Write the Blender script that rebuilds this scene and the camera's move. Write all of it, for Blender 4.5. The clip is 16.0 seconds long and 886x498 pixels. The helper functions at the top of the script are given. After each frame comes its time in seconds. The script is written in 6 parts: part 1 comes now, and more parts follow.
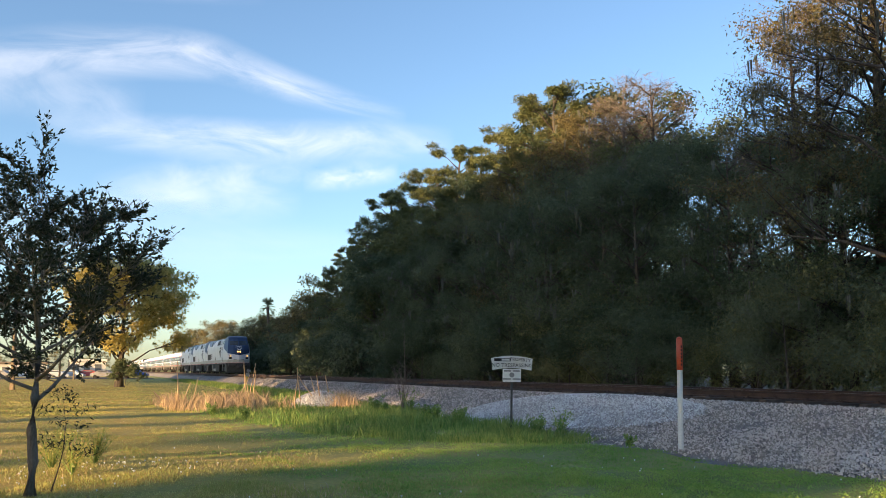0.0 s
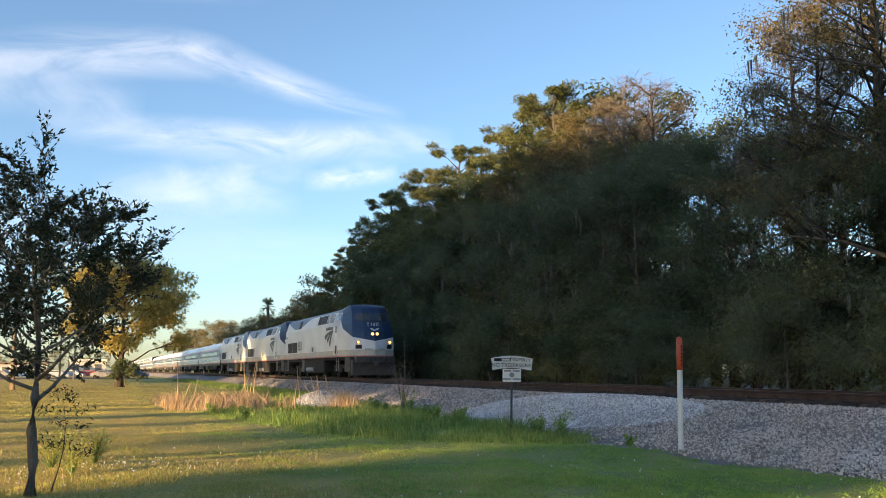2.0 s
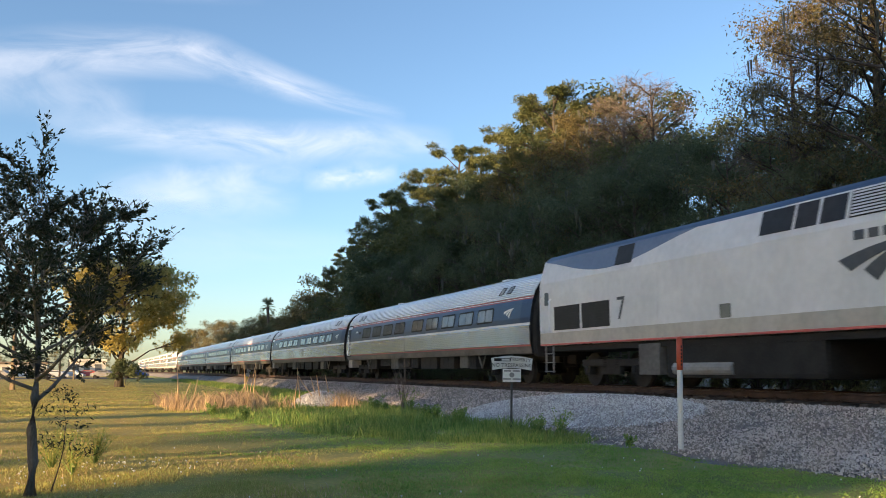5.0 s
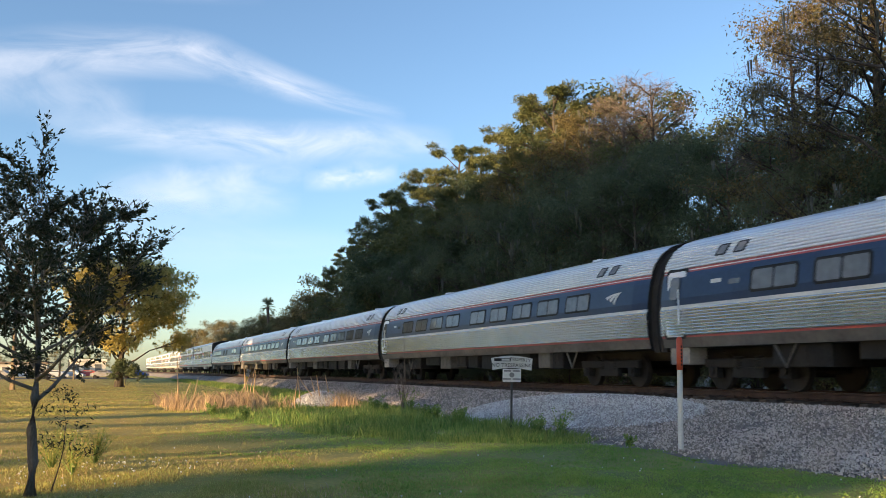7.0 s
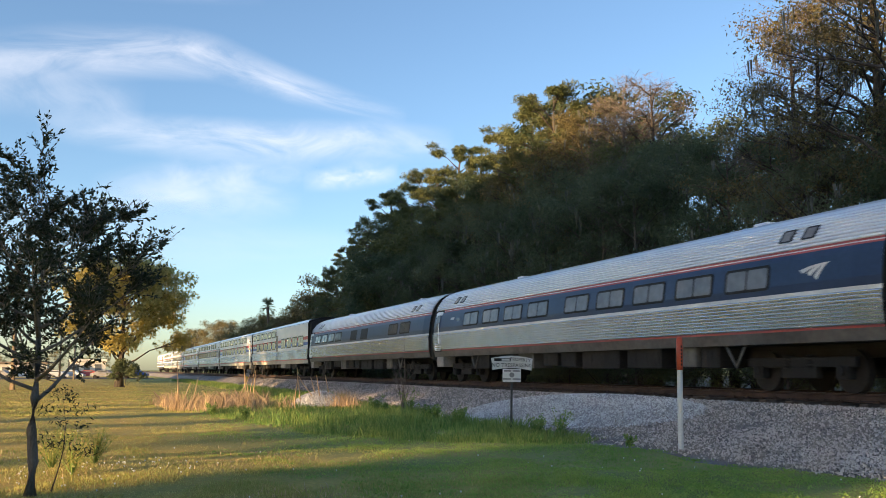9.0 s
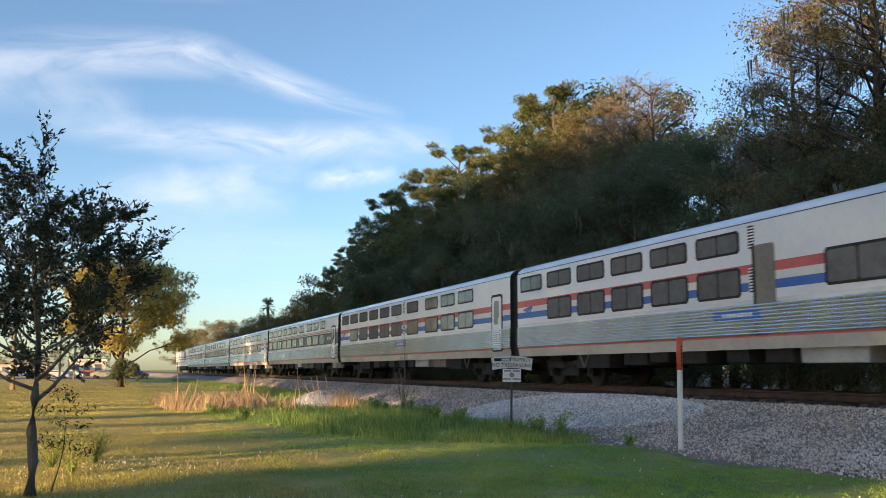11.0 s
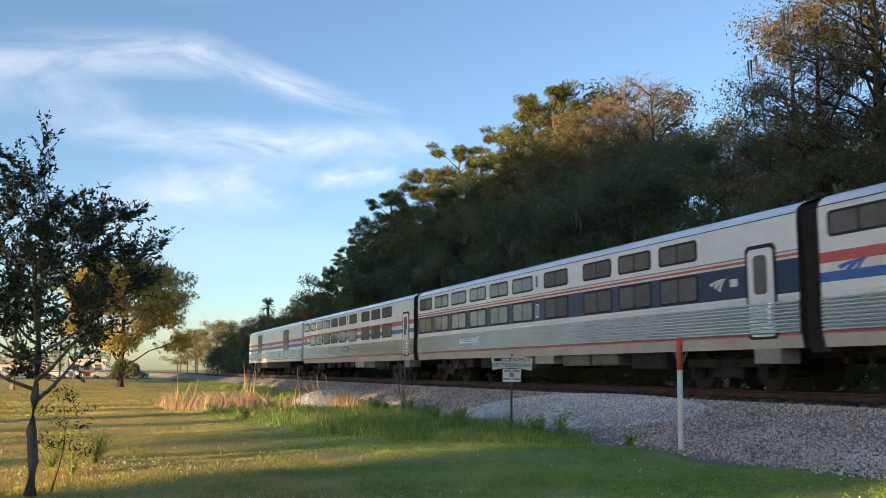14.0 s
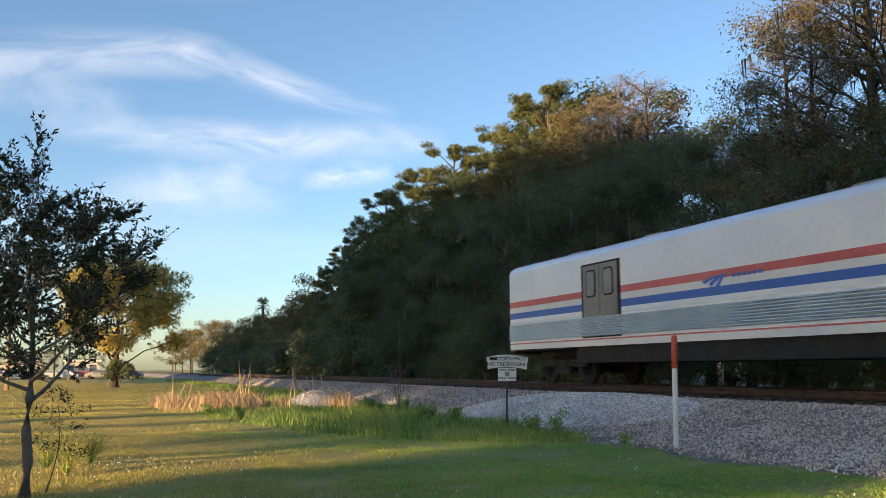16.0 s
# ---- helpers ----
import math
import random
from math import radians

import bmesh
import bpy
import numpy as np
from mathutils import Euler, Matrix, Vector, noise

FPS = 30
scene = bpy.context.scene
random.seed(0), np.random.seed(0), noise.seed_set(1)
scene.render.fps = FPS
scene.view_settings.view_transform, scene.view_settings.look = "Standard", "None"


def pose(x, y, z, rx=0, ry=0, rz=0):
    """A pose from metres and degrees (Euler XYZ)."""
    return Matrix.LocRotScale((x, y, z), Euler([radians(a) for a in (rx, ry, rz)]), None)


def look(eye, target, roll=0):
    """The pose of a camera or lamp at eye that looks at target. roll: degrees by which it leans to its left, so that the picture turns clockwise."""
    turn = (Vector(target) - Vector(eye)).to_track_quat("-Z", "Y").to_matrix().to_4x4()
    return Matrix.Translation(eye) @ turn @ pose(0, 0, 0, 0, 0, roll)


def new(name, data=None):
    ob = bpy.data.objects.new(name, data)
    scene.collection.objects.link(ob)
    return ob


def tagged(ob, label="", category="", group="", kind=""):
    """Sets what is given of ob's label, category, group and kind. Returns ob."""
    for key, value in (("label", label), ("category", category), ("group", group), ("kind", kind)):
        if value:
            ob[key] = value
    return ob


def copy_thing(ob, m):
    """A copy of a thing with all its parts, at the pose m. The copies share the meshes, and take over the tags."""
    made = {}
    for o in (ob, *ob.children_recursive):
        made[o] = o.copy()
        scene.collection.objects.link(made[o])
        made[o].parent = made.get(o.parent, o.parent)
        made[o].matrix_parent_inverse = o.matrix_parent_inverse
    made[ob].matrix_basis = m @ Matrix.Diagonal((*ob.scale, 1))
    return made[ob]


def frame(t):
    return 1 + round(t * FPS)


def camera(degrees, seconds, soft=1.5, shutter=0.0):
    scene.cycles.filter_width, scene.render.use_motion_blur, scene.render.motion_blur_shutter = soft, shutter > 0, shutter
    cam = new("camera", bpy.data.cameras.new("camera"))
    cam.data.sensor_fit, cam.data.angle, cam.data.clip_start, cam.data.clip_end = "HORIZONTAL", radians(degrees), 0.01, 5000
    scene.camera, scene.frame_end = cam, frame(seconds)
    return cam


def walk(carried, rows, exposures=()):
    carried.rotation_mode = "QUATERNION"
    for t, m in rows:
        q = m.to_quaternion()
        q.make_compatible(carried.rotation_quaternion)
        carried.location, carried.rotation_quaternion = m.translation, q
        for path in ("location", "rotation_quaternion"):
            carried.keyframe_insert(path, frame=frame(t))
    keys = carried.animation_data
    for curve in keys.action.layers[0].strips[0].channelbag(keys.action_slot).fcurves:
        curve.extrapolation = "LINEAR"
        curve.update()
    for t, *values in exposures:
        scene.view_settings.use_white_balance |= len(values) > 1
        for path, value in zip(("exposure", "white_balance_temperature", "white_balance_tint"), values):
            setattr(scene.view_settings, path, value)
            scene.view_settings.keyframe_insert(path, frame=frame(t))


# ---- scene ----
# ---------------------------------------------------------------- camera
EYE = (0.0, 0.0, 1.5)
ZR = 0.99          # top of rail
TX = 15.43         # track centre line


def aim(pan, tilt, roll=0.0):
    a, b = radians(pan), radians(tilt)
    target = (EYE[0] + math.sin(a) * math.cos(b), EYE[1] + math.cos(a) * math.cos(b), EYE[2] + math.sin(b))
    return look(EYE, target, roll)


cam = camera(51.1, 16.0, soft=0.5, shutter=0.1)
walk(cam, [(0.0, aim(20.25, 7.4, -0.1)), (8.0, aim(20.25, 7.4, -0.1)), (15.6, aim(20.25, 7.4, -0.1)), (15.8, aim(20.38, 7.38, -0.15)),
           (16.0, aim(20.56, 7.35, -0.3))],
     exposures=[(0.0, 1.34, 6950, 12), (3.0, 1.32, 6950, 12), (4.0, 1.25, 6950, 12), (11.0, 1.22, 6950, 12), (16.0, 1.18, 6950, 12)])

# ---------------------------------------------------------------- light
SUN_EL, SUN_AZ = 7.5, 252.0     # elevation and compass bearing of the sun, with +y as 0 and +x as 90
world = bpy.data.worlds.new("evening_sky")
scene.world = world
world.use_nodes = True
wn = world.node_tree
wn.nodes.clear()
sky = wn.nodes.new("ShaderNodeTexSky")
sky.sky_type = 'NISHITA'
sky.sun_disc = False
sky.sun_elevation, sky.sun_rotation = radians(SUN_EL), radians(SUN_AZ)
sky.air_density, sky.dust_density, sky.ozone_density = 0.8, 0.8, 2.4
bg = wn.nodes.new("ShaderNodeBackground")
bg.inputs["Strength"].default_value = 0.15
wo = wn.nodes.new("ShaderNodeOutputWorld")
wn.links.new(sky.outputs[0], bg.inputs[0])
wn.links.new(bg.outputs[0], wo.inputs[0])
sun = new("sun", bpy.data.lights.new("sun", 'SUN'))
sun.data.energy, sun.data.angle, sun.data.color = 5.0, radians(0.9), (1.0, 0.68, 0.35)
sa, se = radians(SUN_AZ), radians(SUN_EL)
sun.matrix_basis = look((math.sin(sa) * 60, math.cos(sa) * 60, 40), (math.sin(sa) * 60 - math.sin(sa) * math.cos(se),
                        math.cos(sa) * 60 - math.cos(sa) * math.cos(se), 40 - math.sin(se)))

# ---------------------------------------------------------------- materials


def material(name, c1, c2=None, rough=0.6, metal=0.0, scale=4.0, fine=60.0, bump=0.2, island=0.0, objrand=0.0, spec=0.5, c3=None, stretch=None,
             translucent=0.0, bump_dist=0.01):
    """Two-scale noise colour between c1 and c2 (stains in c3), with bump."""
    m = bpy.data.materials.new(name)
    m.use_nodes = True
    nt = m.node_tree
    b = nt.nodes["Principled BSDF"]
    c2 = c2 or c1
    tc = nt.nodes.new("ShaderNodeTexCoord")
    vec = tc.outputs["Object"]
    if stretch:
        mp = nt.nodes.new("ShaderNodeMapping")
        mp.inputs["Scale"].default_value = stretch
        nt.links.new(vec, mp.inputs[0])
        vec = mp.outputs[0]
    n1 = nt.nodes.new("ShaderNodeTexNoise")
    n1.inputs["Scale"].default_value, n1.inputs["Detail"].default_value = scale, 5
    n2 = nt.nodes.new("ShaderNodeTexNoise")
    n2.inputs["Scale"].default_value, n2.inputs["Detail"].default_value = fine, 3
    nt.links.new(vec, n1.inputs["Vector"])
    nt.links.new(vec, n2.inputs["Vector"])
    fac = nt.nodes.new("ShaderNodeMath")
    fac.operation = 'MULTIPLY_ADD'
    nt.links.new(n1.outputs[0], fac.inputs[0])
    fac.inputs[1].default_value = 1.2
    add = nt.nodes.new("ShaderNodeMath")
    add.operation = 'MULTIPLY_ADD'
    nt.links.new(n2.outputs[0], add.inputs[0])
    add.inputs[1].default_value, add.inputs[2].default_value = 0.8, -0.5
    nt.links.new(add.outputs[0], fac.inputs[2])
    out = fac.outputs[0]
    if island:
        g = nt.nodes.new("ShaderNodeNewGeometry")
        k = nt.nodes.new("ShaderNodeMath")
        k.operation = 'MULTIPLY_ADD'
        nt.links.new(g.outputs["Random Per Island"], k.inputs[0])
        k.inputs[1].default_value = island
        sh = nt.nodes.new("ShaderNodeMath")
        sh.operation = 'ADD'
        nt.links.new(out, sh.inputs[0])
        sh.inputs[1].default_value = -island / 2
        nt.links.new(sh.outputs[0], k.inputs[2])
        out = k.outputs[0]
    if objrand:
        o = nt.nodes.new("ShaderNodeObjectInfo")
        k = nt.nodes.new("ShaderNodeMath")
        k.operation = 'MULTIPLY_ADD'
        nt.links.new(o.outputs["Random"], k.inputs[0])
        k.inputs[1].default_value = objrand
        sh = nt.nodes.new("ShaderNodeMath")
        sh.operation = 'ADD'
        nt.links.new(out, sh.inputs[0])
        sh.inputs[1].default_value = -objrand / 2
        nt.links.new(sh.outputs[0], k.inputs[2])
        out = k.outputs[0]
    ramp = nt.nodes.new("ShaderNodeValToRGB")
    ramp.color_ramp.elements[0].position, ramp.color_ramp.elements[0].color = 0.25, (*c1, 1)
    ramp.color_ramp.elements[1].position, ramp.color_ramp.elements[1].color = 0.8, (*c2, 1)
    if c3:
        e = ramp.color_ramp.elements.new(1.0)
        e.color = (*c3, 1)
    nt.links.new(out, ramp.inputs[0])
    nt.links.new(ramp.outputs[0], b.inputs["Base Color"])
    b.inputs["Roughness"].default_value, b.inputs["Metallic"].default_value = rough, metal
    b.inputs["Specular IOR Level"].default_value = spec
    if bump:
        bn = nt.nodes.new("ShaderNodeBump")
        bn.inputs["Strength"].default_value, bn.inputs["Distance"].default_value = bump, bump_dist
        nt.links.new(n2.outputs[0], bn.inputs["Height"])
        nt.links.new(bn.outputs[0], b.inputs["Normal"])
    if translucent:
        tr = nt.nodes.new("ShaderNodeBsdfTranslucent")
        nt.links.new(ramp.outputs[0], tr.inputs[0])
        mx = nt.nodes.new("ShaderNodeMixShader")
        mx.inputs[0].default_value = translucent
        nt.links.new(b.outputs[0], mx.inputs[1])
        nt.links.new(tr.outputs[0], mx.inputs[2])
        nt.links.new(mx.outputs[0], nt.nodes["Material Output"].inputs[0])
    return m


def glow(name, colour, strength):
    m = bpy.data.materials.new(name)
    m.use_nodes = True
    b = m.node_tree.nodes["Principled BSDF"]
    b.inputs["Base Color"].default_value = (*colour, 1)
    b.inputs["Emission Color"].default_value = (*colour, 1)
    b.inputs["Emission Strength"].default_value = strength
    return m


M = {
    "lawn": material("lawn_soil", (0.15, 0.2, 0.05), (0.34, 0.33, 0.1), 0.9, scale=0.35, fine=14, bump=0.6, bump_dist=0.04),
    "blade": material("grass_blade", (0.2, 0.36, 0.07), (0.42, 0.52, 0.13), 0.6, scale=0.25, fine=3, bump=0, island=0.4, translucent=0.35),
    # warm yellow of sunlit grass painted into the blade colour
    "sun_blade": material("sun_toned_grass_blade", (0.3, 0.33, 0.08), (0.62, 0.52, 0.19), 0.6, scale=0.3, fine=3, bump=0, island=0.5, translucent=0.35),
    "tall": material("tall_grass", (0.12, 0.25, 0.05), (0.34, 0.42, 0.12), 0.6, scale=0.4, fine=3, bump=0, island=0.8, translucent=0.25),
    "straw": material("dry_straw", (0.4, 0.28, 0.16), (0.68, 0.5, 0.32), 0.7, scale=1, fine=8, bump=0, island=0.8, translucent=0.2),
    "ballast": material("ballast_bed", (0.13, 0.12, 0.12), (0.3, 0.28, 0.27), 0.9, scale=1.2, fine=22, bump=1.0, bump_dist=0.06),
    "stone": material("ballast_stone", (0.27, 0.24, 0.22), (0.66, 0.6, 0.56), 0.85, scale=0.5, fine=10, bump=0.2, island=1.0),
    "stone_new": material("fresh_gravel", (0.36, 0.36, 0.37), (0.78, 0.78, 0.79), 0.85, scale=0.5, fine=10, bump=0.2, island=1.0),
    "tie": material("creosoted_wood", (0.035, 0.025, 0.02), (0.11, 0.08, 0.06), 0.85, scale=2, fine=40, bump=0.5, objrand=0.6, stretch=(1, 6, 6)),
    "rail": material("rusty_steel", (0.035, 0.02, 0.015), (0.085, 0.05, 0.037), 0.75, metal=0.2, scale=3, fine=50),
    "railtop": material("worn_rail_head", (0.3, 0.28, 0.27), (0.42, 0.4, 0.39), 0.35, metal=0.9, scale=3, fine=30, bump=0.05),
    "bark": material("bark", (0.045, 0.035, 0.028), (0.14, 0.115, 0.095), 0.9, scale=3, fine=30, bump=0.8, bump_dist=0.03, stretch=(1, 1, 0.25), objrand=0.3),
    "leaf_dark": material("oak_leaves", (0.06, 0.092, 0.044), (0.14, 0.17, 0.092), 0.6, scale=0.3, fine=3, bump=0, island=0.5, objrand=0.9, translucent=0.4, spec=0.4),
    "leaf_olive": material("olive_leaves", (0.1, 0.12, 0.045), (0.2, 0.21, 0.09), 0.6, scale=0.3, fine=3, bump=0, island=0.6, objrand=0.5, translucent=0.3, spec=0.35),
    "leaf_gold": material("golden_leaves", (0.36, 0.31, 0.09), (0.58, 0.49, 0.18), 0.6, scale=0.5, fine=3, bump=0, island=0.8, translucent=0.4, spec=0.25),
    "leaf_brown": material("thin_brown_leaves", (0.1, 0.085, 0.035), (0.22, 0.18, 0.08), 0.6, scale=0.5, fine=3, bump=0, island=0.8, objrand=0.3, translucent=0.3, spec=0.3),
    "leaf_pine": material("pine_needles", (0.075, 0.1, 0.035), (0.17, 0.18, 0.07), 0.55, scale=0.5, fine=3, bump=0, island=0.6, objrand=0.3, translucent=0.25, spec=0.4),
    "litter": material("leaf_litter", (0.045, 0.035, 0.022), (0.12, 0.095, 0.06), 0.95, scale=0.8, fine=14, bump=0.6, bump_dist=0.04),
    "leaf_young": material("young_oak_leaves", (0.03, 0.042, 0.022), (0.08, 0.09, 0.05), 0.5, scale=0.8, fine=4, bump=0, island=0.8, translucent=0.2, spec=0.3),
    "bark_young": material("young_bark", (0.13, 0.105, 0.085), (0.27, 0.23, 0.19), 0.9, scale=5, fine=45, bump=0.6, bump_dist=0.01, stretch=(1, 1, 0.3)),
    "twig": material("bare_twigs", (0.11, 0.09, 0.075), (0.21, 0.175, 0.15), 0.9, scale=2, fine=20, bump=0, island=0.5),
    "moss": material("hanging_moss", (0.08, 0.085, 0.07), (0.16, 0.165, 0.14), 0.95, scale=1, fine=8, bump=0, island=0.6),
    "silver": material("silver_paint", (0.64, 0.66, 0.68), (0.77, 0.79, 0.81), 0.42, scale=0.5, fine=5, bump=0.03, spec=0.5),
    "steel": material("stainless_steel", (0.7, 0.7, 0.69), (0.84, 0.84, 0.83), 0.22, metal=0.9, scale=0.6, fine=9, bump=0.04),
    "blue": material("dark_blue_paint", (0.014, 0.036, 0.09), (0.024, 0.055, 0.125), 0.35, scale=0.6, fine=9, bump=0.03),
    "mid_blue": material("mid_blue_paint", (0.035, 0.12, 0.42), (0.05, 0.15, 0.48), 0.4, scale=0.6, fine=9, bump=0.03),
    "red": material("red_paint", (0.5, 0.1, 0.09), (0.62, 0.16, 0.15), 0.45, scale=0.6, fine=9, bump=0.03),
    "dull_red": material("dull_red_paint", (0.34, 0.065, 0.065), (0.46, 0.11, 0.105), 0.45, scale=0.6, fine=9, bump=0.03),
    "white": material("white_paint", (0.66, 0.66, 0.65), (0.78, 0.78, 0.77), 0.45, scale=0.6, fine=9, bump=0.03),
    "under": material("grimy_underframe", (0.01, 0.009, 0.009), (0.028, 0.026, 0.024), 0.8, metal=0.1, scale=2, fine=20, bump=0.3),
    "grey": material("weathered_grey_paint", (0.2, 0.2, 0.2), (0.34, 0.33, 0.32), 0.6, scale=1, fine=14, bump=0.1),
    # tinted panes, with the grey of reflected sky lifted into the base colour
    "glass": material("tinted_sky_glass", (0.13, 0.135, 0.137), (0.2, 0.205, 0.21), 0.08, scale=0.5, fine=5, bump=0, spec=0.6),
    "black": material("black_rubber", (0.012, 0.012, 0.012), (0.03, 0.03, 0.03), 0.8, scale=3, fine=30),
    "louvre": material("dark_louvre", (0.01, 0.011, 0.013), (0.028, 0.028, 0.03), 0.6, scale=3, fine=30),
    "lamp": glow("lit_headlamp", (1.0, 0.5, 0.14), 1.5),
    "ditch": glow("lit_ditch_lamp", (1.0, 0.5, 0.15), 0.9),
    "orange": material("orange_plastic", (0.55, 0.07, 0.03), (0.66, 0.12, 0.05), 0.5, scale=3, fine=40),
    "post_white": material("white_plastic", (0.62, 0.62, 0.6), (0.75, 0.75, 0.73), 0.5, scale=3, fine=40, bump=0.05),
    "sign_white": material("sign_enamel", (0.6, 0.6, 0.58), (0.74, 0.74, 0.71), 0.5, scale=4, fine=60, bump=0.05),
    "galv": material("galvanised_steel", (0.05, 0.05, 0.05), (0.1, 0.1, 0.1), 0.6, metal=0.6, scale=4, fine=40),
    "yellow": material("yellow_plastic", (0.5, 0.45, 0.06), (0.62, 0.55, 0.1), 0.5, scale=4, fine=40),
    "petal": material("white_petals", (0.7, 0.7, 0.65), (0.8, 0.8, 0.75), 0.6, bump=0),
    "timber": material("pole_timber", (0.16, 0.12, 0.09), (0.3, 0.24, 0.18), 0.85, scale=2, fine=30, stretch=(1, 1, 0.2)),
    "stucco": material("pale_stucco", (0.6, 0.55, 0.47), (0.75, 0.7, 0.62), 0.85, scale=0.6, fine=20),
    "asphalt": material("asphalt", (0.04, 0.04, 0.042), (0.07, 0.07, 0.07), 0.9, scale=1, fine=40, bump=0.4),
}



def sun_tone(m):
    """Paints the evening sun's yellow into the lawn's colour towards its open western part, in uneven patches."""
    nt = m.node_tree
    b = nt.nodes["Principled BSDF"]
    colour = b.inputs["Base Color"].links[0].from_socket
    tc = nt.nodes.new("ShaderNodeTexCoord")
    sep = nt.nodes.new("ShaderNodeSeparateXYZ")
    nt.links.new(tc.outputs["Object"], sep.inputs[0])
    nz = nt.nodes.new("ShaderNodeTexNoise")
    nz.inputs["Scale"].default_value, nz.inputs["Detail"].default_value = 0.35, 6
    nt.links.new(tc.outputs["Object"], nz.inputs["Vector"])
    k = nt.nodes.new("ShaderNodeMath")
    k.operation = 'MULTIPLY_ADD'
    nt.links.new(sep.outputs[0], k.inputs[0])
    k.inputs[1].default_value, k.inputs[2].default_value = -0.16, -0.2
    j = nt.nodes.new("ShaderNodeMath")
    j.operation, j.use_clamp = 'MULTIPLY_ADD', True
    nt.links.new(nz.outputs[0], j.inputs[0])
    j.inputs[1].default_value = 2.4
    nt.links.new(k.outputs[0], j.inputs[2])
    mx = nt.nodes.new("ShaderNodeMixRGB")
    mx.blend_type = 'MULTIPLY'
    mx.inputs[2].default_value = (1.75, 1.16, 0.85, 1)
    nt.links.new(j.outputs[0], mx.inputs[0])
    nt.links.new(colour, mx.inputs[1])
    nt.links.new(mx.outputs[0], b.inputs["Base Color"])


sun_tone(M["lawn"])

# ---------------------------------------------------------------- mesh helpers


def mesh_ob(name, verts, faces, mat, parent=None, label="", smooth=False, kind=""):
    me = bpy.data.meshes.new(name)
    me.from_pydata([tuple(v) for v in verts], [], faces)
    mats = mat if isinstance(mat, (list, tuple)) else [mat]
    for k in mats:
        me.materials.append(k)
    if smooth:
        me.polygons.foreach_set("use_smooth", [True] * len(me.polygons))
    me.update()
    ob = new(name, me)
    if parent:
        ob.parent = parent
    return tagged(ob, label=label, kind=kind)


def part(name, bm, mat, parent, label="", smooth=False):
    me = bpy.data.meshes.new(name)
    bm.normal_update()
    bm.to_mesh(me)
    bm.free()
    me.materials.append(mat)
    if smooth:
        me.polygons.foreach_set("use_smooth", [True] * len(me.polygons))
    ob = new(name, me)
    if parent:
        ob.parent = parent
    return tagged(ob, label=label)


def box(bm, x0, x1, y0, y1, z0, z1, bevel=0.0):
    vs = [bm.verts.new((x, y, z)) for x in (x0, x1) for y in (y0, y1) for z in (z0, z1)]
    fs = [bm.faces.new([vs[i] for i in q]) for q in ((0, 1, 3, 2), (4, 6, 7, 5), (0, 4, 5, 1), (2, 3, 7, 6), (0, 2, 6, 4), (1, 5, 7, 3))]
    if bevel:
        es = list({e for f in fs for e in f.edges})
        bmesh.ops.bevel(bm, geom=es, offset=bevel, segments=2, affect='EDGES', profile=0.6)
    return bm


def boxes(*bs, bevel=0.0):
    bm = bmesh.new()
    for b in bs:
        box(bm, *b, bevel=bevel)
    return bm


def tube(path, radii, n=8):
    """Verts and faces of a tapered tube along a path."""
    vs, fs = [], []
    for i, (p, r) in enumerate(zip(path, radii)):
        a = Vector(path[min(i + 1, len(path) - 1)]) - Vector(path[max(i - 1, 0)])
        q = a.to_track_quat('Z', 'Y')
        for k in range(n):
            t = 2 * math.pi * k / n
            vs.append(Vector(p) + q @ Vector((math.cos(t) * r, math.sin(t) * r, 0)))
    for i in range(len(path) - 1):
        for k in range(n):
            a, b = i * n + k, i * n + (k + 1) % n
            fs.append((a, b, b + n, a + n))
    fs.append(tuple(range(n))[::-1])
    fs.append(tuple(range(len(vs) - n, len(vs))))
    return vs, fs


def cyl(bm, c, axis, r, h, n=16):
    """A capped cylinder of length h round c along an axis 'x', 'y' or 'z'."""
    rot = {"x": Matrix.Rotation(math.pi / 2, 4, 'Y'), "y": Matrix.Rotation(math.pi / 2, 4, 'X'), "z": Matrix.Identity(4)}[axis]
    bmesh.ops.create_cone(bm, cap_ends=True, segments=n, radius1=r, radius2=r, depth=h, matrix=Matrix.Translation(c) @ rot)


def merge(dst, src):
    k = len(dst[0])
    dst[0].extend(src[0])
    dst[1].extend(tuple(i + k for i in f) for f in src[1])

# ---------------------------------------------------------------- ground and track


def toe(y):
    """How far from the centre line the ballast runs out on the lawn's side."""
    return float(np.interp(y, (23, 36, 60), (5.9, 4.3, 3.2)))


def bed_height(x, y):
    """Height of the ballast shoulder above the lawn, by the offset from the track's centre line."""
    d = abs(x - TX)
    run = toe(y) if x < TX else 5.9
    return 0.71 if d < 1.7 else max(-0.12, 0.71 - (d - 1.7) * 0.71 / (run - 1.7))


def heap(x, y):
    """The fresh gravel tipped on the shoulder."""
    u, v = (x - 11.9) / 2.1, (y - 22.6) / 5.6
    return 0.2 * max(0.0, 1 - u * u - v * v) ** 0.8


def ground_height(x, y):
    near = math.exp(-((x - 2) ** 2 + (y - 20) ** 2) / 900)
    return near * (0.10 * noise.noise((x * 0.35, y * 0.35, 0)) + 0.03 * noise.noise((x * 1.3, y * 1.3, 4)))


def axis(lo, hi, step, far):
    a = list(np.arange(lo, hi + step / 2, step))
    d, left, right = step, lo, hi
    while right < far:
        d *= 1.5
        left, right = left - d, right + d
        a = [left] + a + [right]
    return a


